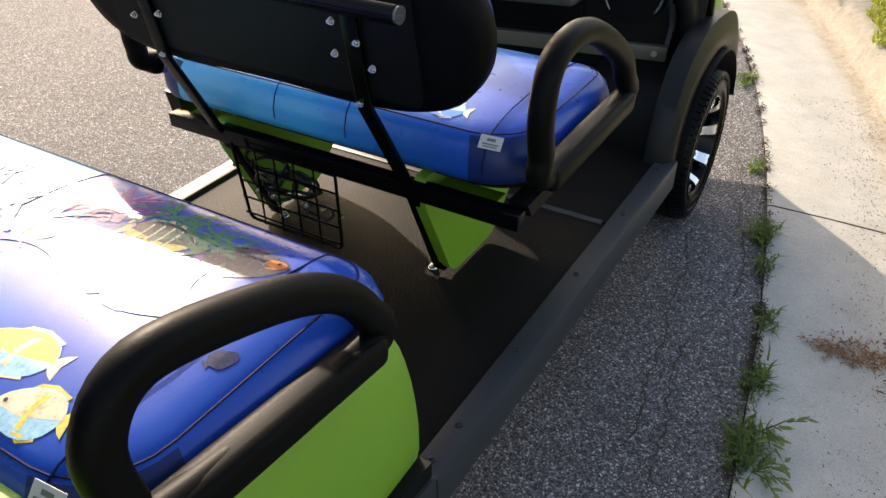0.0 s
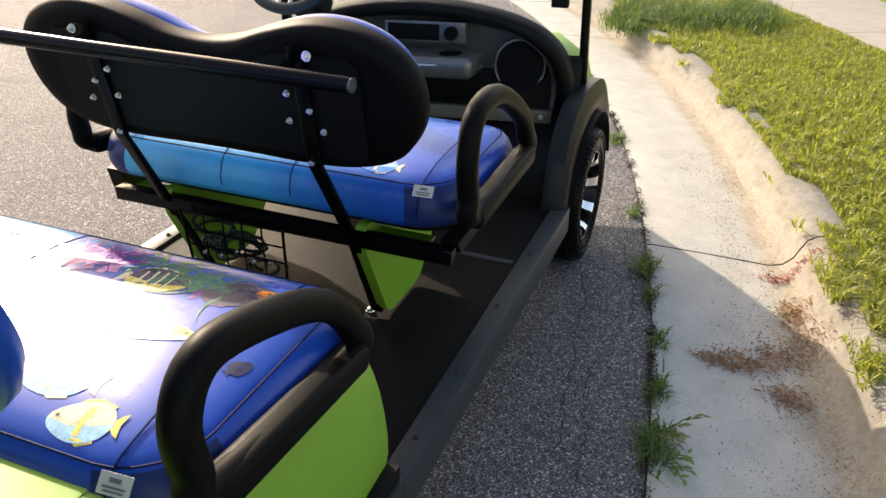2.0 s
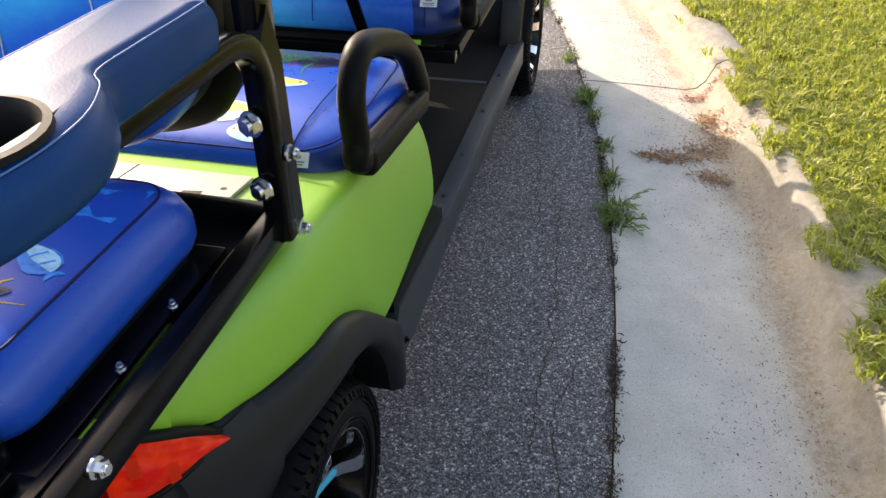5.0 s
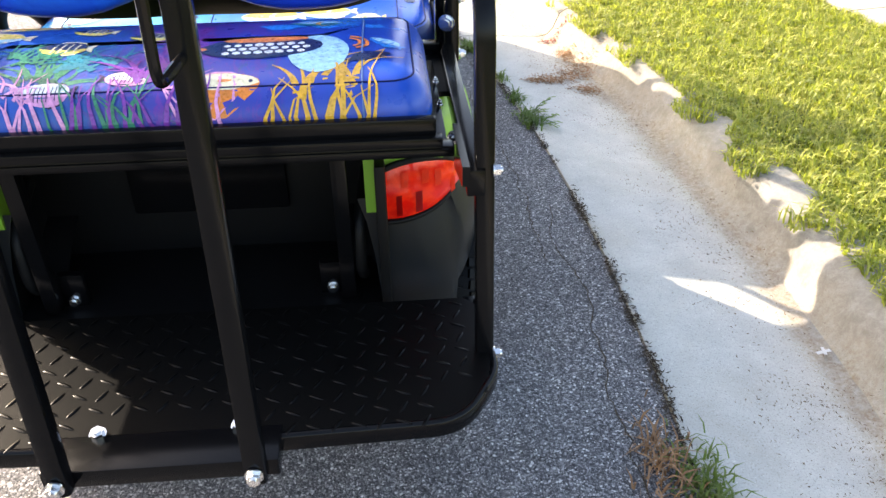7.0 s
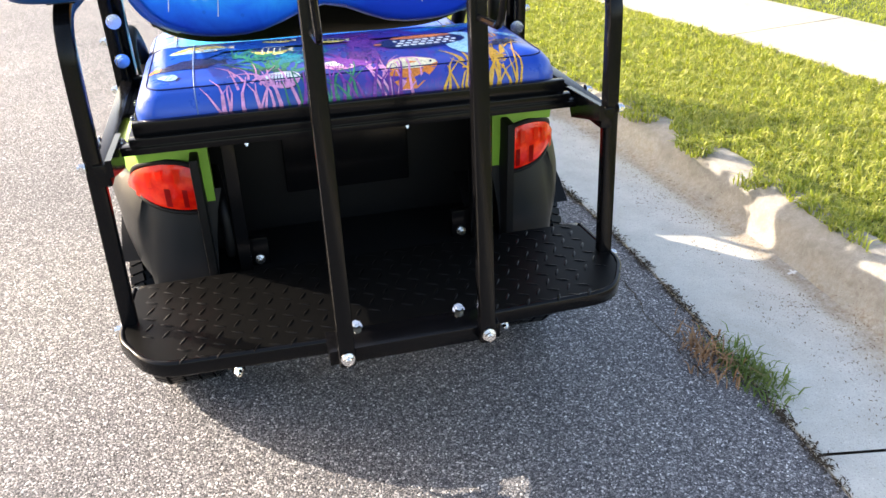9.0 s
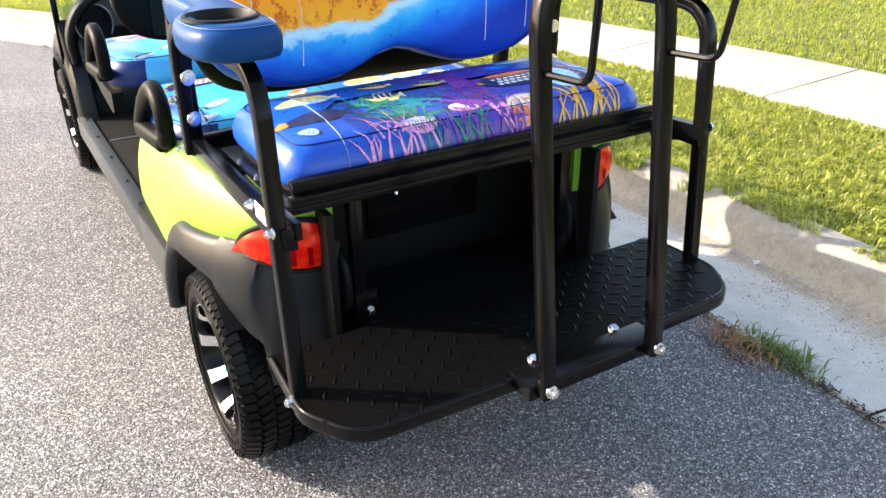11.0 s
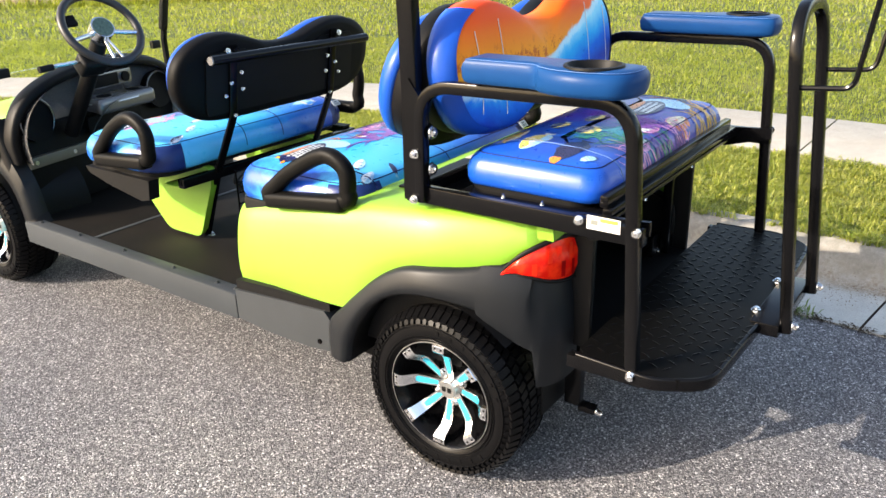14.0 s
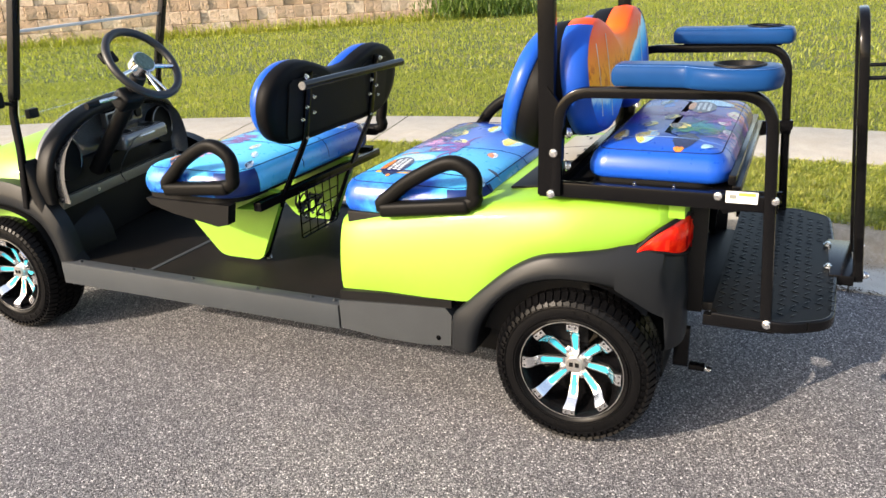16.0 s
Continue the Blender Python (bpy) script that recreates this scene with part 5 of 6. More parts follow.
steer = part("steering_wheel", sweep([sm @ Vector((0.162 * math.cos(2 * math.pi * k / 48), 0.004, 0.162 * math.sin(2 * math.pi * k / 48))) for k in range(48)], circle(0.017, 12), up=sm.to_3x3() @ Vector((0, 1, 0)), closed=True), M_VINYL_BLACK, cart, "black steering wheel with chrome spokes", 70)
for a in (-15, 195, 262, 278):
    part("spoke", rod(sm @ Vector((0.03 * math.cos(radians(a)), 0.02, 0.03 * math.sin(radians(a)))), sm @ Vector((0.155 * math.cos(radians(a)), 0.004, 0.155 * math.sin(radians(a)))), 0.006 if a > 200 else 0.010), M_CHROME, steer)
part("hub", rod(sm @ Vector((0, 0.045, 0)), sm @ Vector((0, -0.008, 0)), 0.046, seg=28, r2=0.050), M_CHROME, steer, "chrome steering hub")
part("hub_badge", rod(sm @ Vector((0, -0.008, 0)), sm @ Vector((0, -0.013, 0)), 0.043, seg=28), M_BADGE, steer, "round green-grey badge")
part("gauge", box(sm @ Vector((-0.10, 0.05, 0.08)), (0.08, 0.02, 0.05), 0.008, sm.to_3x3()), M_SHELL, steer)

# windscreen with its struts
for s in SIDES:
    strut = part("windscreen_strut", sweep(fillet([(s * 0.578, 2.47, 0.60), (s * 0.574, 2.435, 0.85), (s * 0.570, 2.432, 1.01), (s * 0.560, 2.355, 1.27), (s * 0.545, 2.15, 1.86)], 0.12, 6), rounded(0.030, 0.034, 0.008), up=(0, 1, 0)), M_BLACK_PAINT, cart, "black steel windscreen strut")
    part("strut_cover", box((s * 0.562, 2.352, 1.27), (0.045, 0.035, 0.42), 0.006, Euler((radians(17.5), 0, 0)).to_matrix()), M_PLASTIC, strut)
    part("clip", box((s * 0.48, 2.41, 1.00), (0.06, 0.03, 0.04), 0.005), M_PLASTIC, strut)
    front_parts.append(strut)
pane = part("windscreen", box((0, 2.385, 1.165), (1.08, 0.005, 0.36), 0.001, Euler((radians(16), 0, 0)).to_matrix()), M_GLASS, cart, "clear acrylic lower windscreen", 0)
part("pane_edge", box((0, 2.333, 1.342), (1.08, 0.008, 0.012), 0.002, Euler((radians(16), 0, 0)).to_matrix()), M_WHITE, pane, "pale edge trim")
front_parts.append(pane)
mirror = part("side_mirror", box((-0.66, 2.42, 1.08), (0.10, 0.05, 0.07), 0.015, seg=3), M_PLASTIC, cart, "black side mirror")
part("mirror_arm", rod((-0.57, 2.40, 1.05), (-0.63, 2.42, 1.07), 0.008), M_PLASTIC, mirror)
# the dash and windscreen stand a little askew: the passenger side further ahead
SKEW = Matrix(((0.95, 0, 0, -0.026), (0.20, 1, 0, 0.106), (0, 0, 1, 0), (0, 0, 0, 1)))
for ob in front_parts:
    for piece in (ob, *ob.children_recursive):
        piece.data.transform(SKEW)


# printed fish and coral on the seats
INKS = {k: worn("print_" + k, v, 0.29, vary=0.35, big=55, fine=160, bump=0, spec=0.45) for k, v in {
    "yellow": (0.68, 0.56, 0.10), "cream": (0.66, 0.62, 0.42), "white": (0.70, 0.75, 0.78), "navy": (0.012, 0.016, 0.06), "orange": (0.66, 0.20, 0.03),
    "pink": (0.62, 0.27, 0.50), "gold": (0.62, 0.34, 0.03), "sky": (0.30, 0.56, 0.74), "green": (0.02, 0.17, 0.10), "violet": (0.15, 0.03, 0.26), "teal": (0.01, 0.17, 0.24), "azure": (0.008, 0.20, 0.66)}.items()}
PRINTS = iter(range(1000))


def top_of(seat):
    x0, x1, y0, y1, z0, z1 = {"front": FRONT, "middle": MIDDLE, "rear": REAR}[seat]
    steps = ((0.0, -(z1 - z0) * 0.55), (0.010, -(z1 - z0) * 0.30), (0.024, -(z1 - z0) * 0.15), (0.045, -(z1 - z0) * 0.05), (0.07, 0.0), (0.12, 0.0084), (0.2, 0.012), (9, 0.012))

    def z_of(x, y):
        d = max(0.0, min(x - x0, x1 - x, y - y0, y1 - y))
        for (a, p), (b, q) in zip(steps, steps[1:]):
            if d <= b:
                return z1 + p + (q - p) * (d - a) / (b - a)
    return z_of


PARENT = {"front": front_seat, "middle": middle_seat, "rear": rear_seat}


def blob(bm, outline, z_of, lift, index):
    """A flat printed patch: rings of the outline shrunk towards its middle."""
    c = Vector((sum(p[0] for p in outline) / len(outline), sum(p[1] for p in outline) / len(outline)))
    rings = []
    for f in (1.0, 0.66, 0.33):
        rings.append([bm.verts.new((q.x, q.y, z_of(q.x, q.y) + lift)) for q in [c + (Vector(p) - c) * f for p in outline]])
    before = len(bm.faces)
    skin(bm, rings, cap=False)
    bm.faces.new(rings[-1])
    bm.faces.ensure_lookup_table()
    for f in bm.faces[before:]:
        f.material_index = index


def fish(seat, x, y, size, turn, body, mark, belly="white", deep=0.5, bars=3):
    """A printed fish: belly, back, tail, fins, thin bars and an eye."""
    z_of, a, up = top_of(seat), radians(turn), 0.000137 * (next(PRINTS) % 7)
    put = lambda u, v: (x + size * (u * math.cos(a) - v * math.sin(a)), y + size * (u * math.sin(a) + v * math.cos(a)))
    flip = 1 if abs((turn + 180) % 360 - 180) < 90 else -1
    bm = bmesh.new()
    half = lambda t: deep * 0.5 * math.sin(t) * (1.1 - 0.25 * math.cos(t)) * flip
    ring = [(0.5 * math.cos(t), half(t)) for t in [2 * math.pi * k / 20 for k in range(20)]]
    back = [(0.49 * math.cos(t), half(t) * 0.97) for t in [math.pi * k / 10 for k in range(11)]] + [(-0.2, -0.10 * deep * flip), (0.1, -0.16 * deep * flip), (0.32, -0.08 * deep * flip)]
    tail = [(-0.44, 0.05 * deep), (-0.56, deep * 0.26), (-0.64, deep * 0.34), (-0.60, 0.0), (-0.64, -deep * 0.34), (-0.56, -deep * 0.26), (-0.44, -0.05 * deep)]
    fin = [(-0.34, 0.30), (-0.1, 0.47), (0.18, 0.46), (0.10, 0.60), (-0.12, 0.66), (-0.40, 0.50)]
    low = [(-0.30, -0.32), (-0.05, -0.46), (0.02, -0.44), (-0.14, -0.62), (-0.36, -0.52)]
    blob(bm, [put(u, v) for u, v in tail], z_of, 0.0005 + up, 2)
    blob(bm, [put(u, v * deep * flip) for u, v in fin], z_of, 0.00053 + up, 2)
    blob(bm, [put(u, v * deep * flip) for u, v in low], z_of, 0.00056 + up, 2)
    blob(bm, [put(u, v) for u, v in ring], z_of, 0.0007 + up, 0)
    blob(bm, [put(u, v) for u, v in back], z_of, 0.00085 + up, 1)
    for k in range(bars):
        u = 0.24 - 0.60 * (k + 0.5) / bars
        hgt = deep * 0.42 * math.sqrt(max(0.05, 1 - (u / 0.5) ** 2))
        wd = 0.16 / (bars + 1)
        blob(bm, [put(u + p, q) for p, q in [(-wd, -hgt), (wd * 0.2, -hgt * 0.9), (wd * 0.9, 0), (wd * 0.7, hgt * 0.9), (-wd * 0.5, hgt), (-wd * 0.2, 0)]], z_of, 0.0010 + up, 2)
    blob(bm, [put(0.030 * math.cos(t) + 0.37, 0.030 * math.sin(t) + deep * 0.08 * flip) for t in [2 * math.pi * k / 8 for k in range(8)]], z_of, 0.00115 + up, 3)
    ob = part("printed_fish", bm, INKS[belly], PARENT[seat], "", 0)
    for k in (body, mark, "navy"):
        ob.data.materials.append(INKS[k])
    return ob


def fronds(seat, x, y, size, count, ink, spread, seed, turn=90):
    """Printed sea grass or branching coral that fans out from a root."""
    r = random.Random(seed)
    z_of, bm = top_of(seat), bmesh.new()
    for k in range(count):
        a = radians(turn + (k / max(1, count - 1) - 0.5) * spread + r.uniform(-6, 6))
        bx, by = x + r.uniform(-0.5, 0.5) * size * 0.9, y + r.uniform(-0.02, 0.02)
        n, wd, ln = 6, size * r.uniform(0.035, 0.06), size * r.uniform(0.6, 1.1)
        bend = r.uniform(-0.9, 0.9)
        left, right = [], []
        for i in range(n + 1):
            f = i / n
            b = a + bend * f
            px, py = bx + ln * f * math.cos(b), by + ln * f * math.sin(b)
            px = max(-0.44, min(0.44, px))
            w = wd * (1 - 0.85 * f)
            left.append((px - w * math.sin(b), py + w * math.cos(b))), right.append((px + w * math.sin(b), py - w * math.cos(b)))
        up = 0.0004 + 0.00031 * (seed % 4) + 0.000023 * k
        rows = [[bm.verts.new((*p, z_of(*p) + up)), bm.verts.new((*q, z_of(*q) + up))] for p, q in zip(left, right)]
        skin(bm, rows, cap=False, around=False)
    return tagged(part("printed_coral", bm, INKS[ink], PARENT[seat], "", 0), kind="stuff")


def trigger(seat, x, y, size, turn):
    """The big dark fish with white spots, an orange back and a pale blue flank."""
    z_of, a = top_of(seat), radians(turn)
    put = lambda u, v: (x + size * (u * math.cos(a) - v * math.sin(a)), y + size * (u * math.sin(a) + v * math.cos(a)))
    bm = bmesh.new()
    oval = lambda cu, cv, ru, rv, n=20: [put(cu + ru * math.cos(2 * math.pi * k / n), cv + rv * math.sin(2 * math.pi * k / n)) for k in range(n)]
    blob(bm, oval(0.27, -0.10, 0.19, 0.27), z_of, 0.00171, 2)
    for k, ru in enumerate((0.13, 0.085)):
        band = [put(0.46 + ru * math.cos(t), 0.03 + ru * math.sin(t)) for t in [-1.2 + 0.3 * i for i in range(10)]] + [put(0.46 + (ru - 0.025) * math.cos(t), 0.03 + (ru - 0.025) * math.sin(t)) for t in [1.5 - 0.3 * i for i in range(10)]]
        rows = [[bm.verts.new((*p, z_of(*p) + 0.0018)), bm.verts.new((*q, z_of(*q) + 0.0018))] for p, q in zip(band[:10], band[:9:-1])]
        before = len(bm.faces)
        skin(bm, rows, cap=False, around=False)
        bm.faces.ensure_lookup_table()
        for f in bm.faces[before:]:
            f.material_index = 1
    blob(bm, oval(-0.08, 0.0, 0.38, 0.17), z_of, 0.00185, 0)
    blob(bm, oval(-0.06, 0.125, 0.27, 0.045), z_of, 0.0020, 1)
    blob(bm, oval(-0.455, 0.0, 0.035, 0.025, 8), z_of, 0.0020, 1)
    r = random.Random(5)
    for j in range(3):
        for i in range(8):
            u = -0.30 + i * 0.066 + 0.033 * (j % 2)
            rad = 0.027 * (1 - 0.35 * abs(u + 0.05)) + r.uniform(-0.003, 0.003)
            blob(bm, [put(u + rad * 1.05 * math.cos(math.pi * k / 3 + 0.5), -0.085 + j * 0.062 + rad * math.sin(math.pi * k / 3 + 0.5)) for k in range(6)], z_of, 0.0021, 3)
    ob = part("printed_fish", bm, INKS["navy"], PARENT[seat], "", 0)
    for k in ("orange", "sky", "white"):
        ob.data.materials.append(INKS[k])
    return ob


def face_fronds(x, width, count, ink, seed):
    """Printed sea plants that rise on the front face of the rear cushion and lean over its edge."""
    r, bm = random.Random(seed), bmesh.new()
    path = [(-0.4065, 0.905), (-0.4065, 0.928), (-0.3970, 0.9560), (-0.3820, 0.9710), (-0.3610, 0.9808), (-0.336, 0.9860), (-0.305, 0.9905), (-0.265, 0.994)]
    for k in range(count):
        bx, lean, top, wd = x + r.uniform(-0.5, 0.5) * width, r.uniform(-0.05, 0.05), r.randint(3, 7 if ink == "gold" else 5), r.uniform(0.0030, 0.0055)
        off = 0.0005 + 0.00011 * (seed % 6) + 0.000017 * k
        rows = []
        for i in range(top + 1):
            f = i / top
            y, z = path[i]
            px, w = bx + lean * f * f + 0.006 * math.sin(f * 5 + k), wd * (1 - 0.8 * f)
            rows.append([bm.verts.new((px - w, y - off, z + off)), bm.verts.new((px + w, y - off, z + off))])
        skin(bm, rows, cap=False, around=False)
    return tagged(part("printed_coral", bm, INKS[ink], rear_seat, "", 0), kind="stuff")


# rear seat
face_fronds(-0.27, 0.08, 6, "pink", 71)
face_fronds(-0.18, 0.10, 7, "pink", 72)
face_fronds(0.09, 0.10, 5, "pink", 73)
face_fronds(0.29, 0.20, 16, "gold", 74)
face_fronds(-0.06, 0.20, 14, "green", 75)
face_fronds(0.0, 0.25, 16, "violet", 76)
fronds("rear", -0.23, -0.375, 0.07, 9, "pink", 60, 3)
fronds("rear", 0.06, -0.375, 0.06, 6, "pink", 60, 4)
fronds("rear", 0.30, -0.375, 0.12, 13, "gold", 30, 5)
fronds("rear", 0.02, -0.34, 0.10, 28, "violet", 80, 7)
fronds("rear", 0.05, -0.24, 0.10, 26, "violet", 80, 10)
fronds("rear", 0.04, -0.15, 0.07, 16, "violet", 70, 12)
fronds("rear", -0.17, -0.34, 0.10, 22, "green", 120, 8)
fronds("rear", -0.22, -0.27, 0.09, 20, "green", 150, 11)
fronds("rear", -0.11, -0.30, 0.11, 20, "teal", 110, 9)
fish("rear", -0.285, -0.055, 0.155, 4, "gold", "yellow", "cream", 0.24, 1)
fish("rear", -0.335, -0.140, 0.135, 176, "yellow", "cream", "sky", 0.42, 1)
fish("rear", -0.362, -0.262, 0.145, 176, "navy", "navy", "navy", 0.42, 0)
fish("rear", -0.430, -0.252, 0.032, 178, "orange", "gold", "orange", 0.8, 0)
fish("rear", -0.150, -0.118, 0.075, 172, "navy", "cream", "yellow", 0.55, 4)
fish("rear", -0.175, -0.218, 0.090, 176, "navy", "cream", "yellow", 0.6, 4)
fish("rear", -0.030, -0.170, 0.080, 172, "navy", "cream", "yellow", 0.5, 4)
fish("rear", -0.165, -0.372, 0.090, 180, "white", "navy", "pink", 0.42, 8)
fish("rear", -0.025, -0.345, 0.090, -4, "white", "navy", "pink", 0.40, 8)
fish("rear", 0.130, -0.372, 0.120, 4, "cream", "pink", "orange", 0.5, 3)
fish("rear", 0.270, -0.105, 0.100, 176, "sky", "gold", "teal", 0.35, 1)
fish("rear", -0.400, -0.330, 0.045, 150, "sky", "navy", "sky", 0.6, 3)
trigger("rear", 0.205, -0.245, 0.285, 2)
bm, rnd = bmesh.new(), random.Random(17)
shore = [(0.16 + 0.030 * k, -0.105 - 0.030 * abs(math.sin(k * 1.1)) - rnd.uniform(0, 0.016)) for k in range(10)]
blob(bm, shore + [(0.440, -0.040), (0.380, -0.030), (0.300, -0.028), (0.220, -0.030)], top_of("rear"), 0.0003, 0)
part("printed_water", bm, INKS["azure"], rear_seat, "", 0)
fronds("rear", 0.33, -0.10, 0.05, 12, "azure", 200, 14, -90)
fish("rear", 0.400, -0.215, 0.060, 150, "sky", "azure", "azure", 0.6, 2)
fish("rear", 0.375, -0.290, 0.080, 30, "navy", "navy", "navy", 0.3, 0)
# middle seat
for k, (x, y, n) in enumerate(((0.24, 0.77, 26), (0.31, 0.75, 24), (0.17, 0.80, 18), (0.10, 0.78, 14))):
    fronds("middle", x, y, 0.085, n, "green" if k < 3 else "violet", 320, 20 + k)
fronds("middle", -0.05, 0.62, 0.18, 18, "violet", 120, 31)
fronds("middle", 0.05, 0.72, 0.16, 16, "pink", 100, 32)
fronds("middle", -0.44, 0.76, 0.14, 14, "gold", 120, 33, -60)
fish("middle", 0.21, 0.735, 0.12, 5, "navy", "cream", "yellow", 0.6, 4)
fish("middle", 0.365, 0.752, 0.13, 20, "navy", "violet", "navy", 0.55, 0)
fish("middle", 0.405, 0.768, 0.035, 20, "orange", "gold", "orange", 0.7, 0)
fish("middle", 0.248, 0.467, 0.13, 185, "yellow", "cream", "sky", 0.5, 1)
fish("middle", 0.310, 0.61, 0.13, 8, "yellow", "sky", "sky", 0.36, 1)
fish("middle", 0.345, 0.412, 0.10, 190, "cream", "yellow", "sky", 0.6, 1)
fish("middle", 0.474, 0.591, 0.04, 60, "navy", "navy", "navy", 0.6, 0)
fish("middle", 0.10, 0.455, 0.15, 180, "yellow", "cream", "sky", 0.5, 1)
fish("middle", -0.13, 0.455, 0.07, 200, "orange", "navy", "white", 0.5, 3)
fish("middle", 0.03, 0.655, 0.09, 190, "navy", "cream", "yellow", 0.5, 3)
fish("middle", -0.10, 0.70, 0.08, 170, "navy", "yellow", "white", 0.5, 3)
fish("middle", -0.37, 0.47, 0.09, 30, "white", "navy", "sky", 0.35, 2)
fish("middle", -0.31, 0.385, 0.06, 60, "navy", "sky", "navy", 0.3, 0)
fish("middle", -0.43, 0.385, 0.08, 20, "white", "navy", "sky", 0.35, 1)
fish("middle", -0.46, 0.62, 0.07, 40, "navy", "navy", "sky", 0.3, 0)
trigger("middle", -0.33, 0.74, 0.30, 8)
# front seat
fronds("front", -0.30, 1.62, 0.2, 18, "pink", 120, 41)
fronds("front", -0.05, 1.62, 0.2, 16, "violet", 120, 42)
trigger("front", -0.36, 1.70, 0.26, 8)
fish("front", -0.28, 1.43, 0.08, 30, "white", "navy", "sky", 0.3, 2)
fish("front", -0.39, 1.375, 0.08, 20, "navy", "sky", "white", 0.3, 1)
fish("front", -0.18, 1.50, 0.09, 10, "cream", "navy", "sky", 0.35, 2)
fish("front", 0.08, 1.46, 0.13, 180, "yellow", "cream", "sky", 0.5, 1)
fish("front", 0.30, 1.40, 0.11, 180, "sky", "cream", "azure", 0.5, 1)


# sewn-in tags at the back edge of the seats
def tag(seat, x, y, z, tilt):
    rot = Euler((radians(tilt), 0, radians(4))).to_matrix()
    t = part("maker_tag", box((x, y, z), (0.048, 0.0016, 0.028), 0.0003, rot), M_WHITE, seat, "small white sewn-in tag with unreadable print", 0)
    for k, (dx, dz, w, h) in enumerate(((0, 0.005, 0.018, 0.006), (0, -0.004, 0.034, 0.003), (0, -0.009, 0.030, 0.0025))):
        part("tag_print", box(Vector((x, y, z)) + rot @ Vector((dx, -0.0012, dz)), (w, 0.0006, h), 0.0, rot), M_INK, t, "", 0)


tag(front_seat, 0.448, 1.338, 0.808, -42)
tag(middle_seat, 0.452, 0.352, 0.822, -42)


# ---- plants, litter and the far wall ----
def blade_field(name, spots, heights, widths, material, seed, lean=0.5):
    """Grass blades at (x, y, z) spots: each a bent strip of two quads and a tip, joined."""
    r = np.random.default_rng(seed)
    n = len(spots)
    ang, bend = r.uniform(0, 2 * np.pi, n), r.uniform(0.15, lean + 0.15, n)
    hgt, wid = r.uniform(*heights, n), r.uniform(*widths, n)
    # clumps: blades of one tuft share their height and lean
    cell = np.floor(spots[:, :2] / 0.040 + 0.35 * np.sin(spots[:, 1::-1] * 23.0)).astype(int)
    mix = np.abs(np.sin(cell[:, 0] * 12.9898 + cell[:, 1] * 78.233) * 43758.5453) % 1.0
    if n > 5000:
        hgt = hgt * (0.50 + 0.85 * mix)
        ang = np.where(r.uniform(0, 1, n) < 0.30, mix * 17.0 + r.normal(0, 0.7, n), ang)
    d = np.stack([np.cos(ang), np.sin(ang), np.zeros(n)], 1)
    c = np.stack([-np.sin(ang), np.cos(ang), np.zeros(n)], 1)
    up = np.array([0, 0, 1.0])
    p0 = spots
    p1 = spots + d * (hgt * bend * 0.35)[:, None] + up * (hgt * 0.6)[:, None]
    p2 = spots + d * (hgt * bend * 1.1)[:, None] + up * (hgt * (1 - 0.35 * bend))[:, None]
    v = np.stack([p0 - c * wid[:, None] * 0.5, p0 + c * wid[:, None] * 0.5, p1 + c * wid[:, None] * 0.45, p1 - c * wid[:, None] * 0.45, p2], 1).reshape(-1, 3)
    i = np.arange(n) * 5
    me = bpy.data.meshes.new(name)
    me.vertices.add(n * 5)
    me.vertices.foreach_set("co", v.ravel())
    loops = np.stack([i, i + 1, i + 2, i + 3, i + 3, i + 2, i + 4], 1)
    me.loops.add(n * 7)
    me.loops.foreach_set("vertex_index", loops.ravel())
    me.polygons.add(n * 2)
    start = np.stack([np.arange(n) * 7, np.arange(n) * 7 + 4], 1).ravel()
    me.polygons.foreach_set("loop_start", start)
    me.update(calc_edges=True)
    me.materials.append(material)
    return new(name, me)


def scatter(seed, n, r0, r1, a0, a1, z=None):
    g = np.random.default_rng(seed)
    r, a = np.sqrt(g.uniform(r0 * r0, r1 * r1, n)), g.uniform(a0, a1, n)
    zz = np.array([land(q) for q in r]) - 0.02 if z is None else np.full(n, z)
    return np.stack([CX + r * np.cos(a), CY + r * np.sin(a), zz], 1)


g = np.random.default_rng(2)
verge = scatter(1, 165000, R_KERB + 0.02, R_VERGE, -0.16, 0.62)
verge = np.concatenate([verge, scatter(21, 34000, R_KERB + 0.02, R_VERGE, -0.62, -0.16), scatter(22, 24000, R_KERB + 0.02, R_VERGE, 0.62, 1.0)])
edge = scatter(3, 16000, R_KERB - 0.09, R_KERB + 0.04, -0.14, 0.55)
edge = edge[np.array([noise.noise((p[0] * 2.2, p[1] * 2.2, 3.0)) > -0.12 for p in edge])]
over = scatter(31, 9000, R_KERB - 0.19, R_KERB - 0.07, -0.14, 0.55)
over = over[np.array([noise.noise((p[0] * 3.1, p[1] * 3.1, 8.0)) > 0.16 for p in over])]
edge = np.concatenate([edge, over])
edge[:, 2] = 0.100
tagged(blade_field("grass", np.concatenate([verge, edge]), (0.03, 0.062), (0.0035, 0.0085), M_GRASS, 5, 1.2), "dense yellow-green verge grass spilling over the kerb", "grass", kind="stuff")
lawn_near = scatter(6, 150000, R_WALK, 19.5, -0.60, 0.95)
lawn_far = scatter(7, 90000, 19.5, 34.0, -0.15, 0.95)
tagged(blade_field("grass", lawn_near, (0.028, 0.056), (0.005, 0.010), M_LAWN_GRASS, 8, 1.2), "mown yellow-green lawn grass beyond the footpath", "grass", kind="stuff")
tagged(blade_field("grass", lawn_far, (0.04, 0.09), (0.012, 0.022), M_LAWN_GRASS, 9, 1.2), "longer lawn grass before the wall", "grass", kind="stuff")


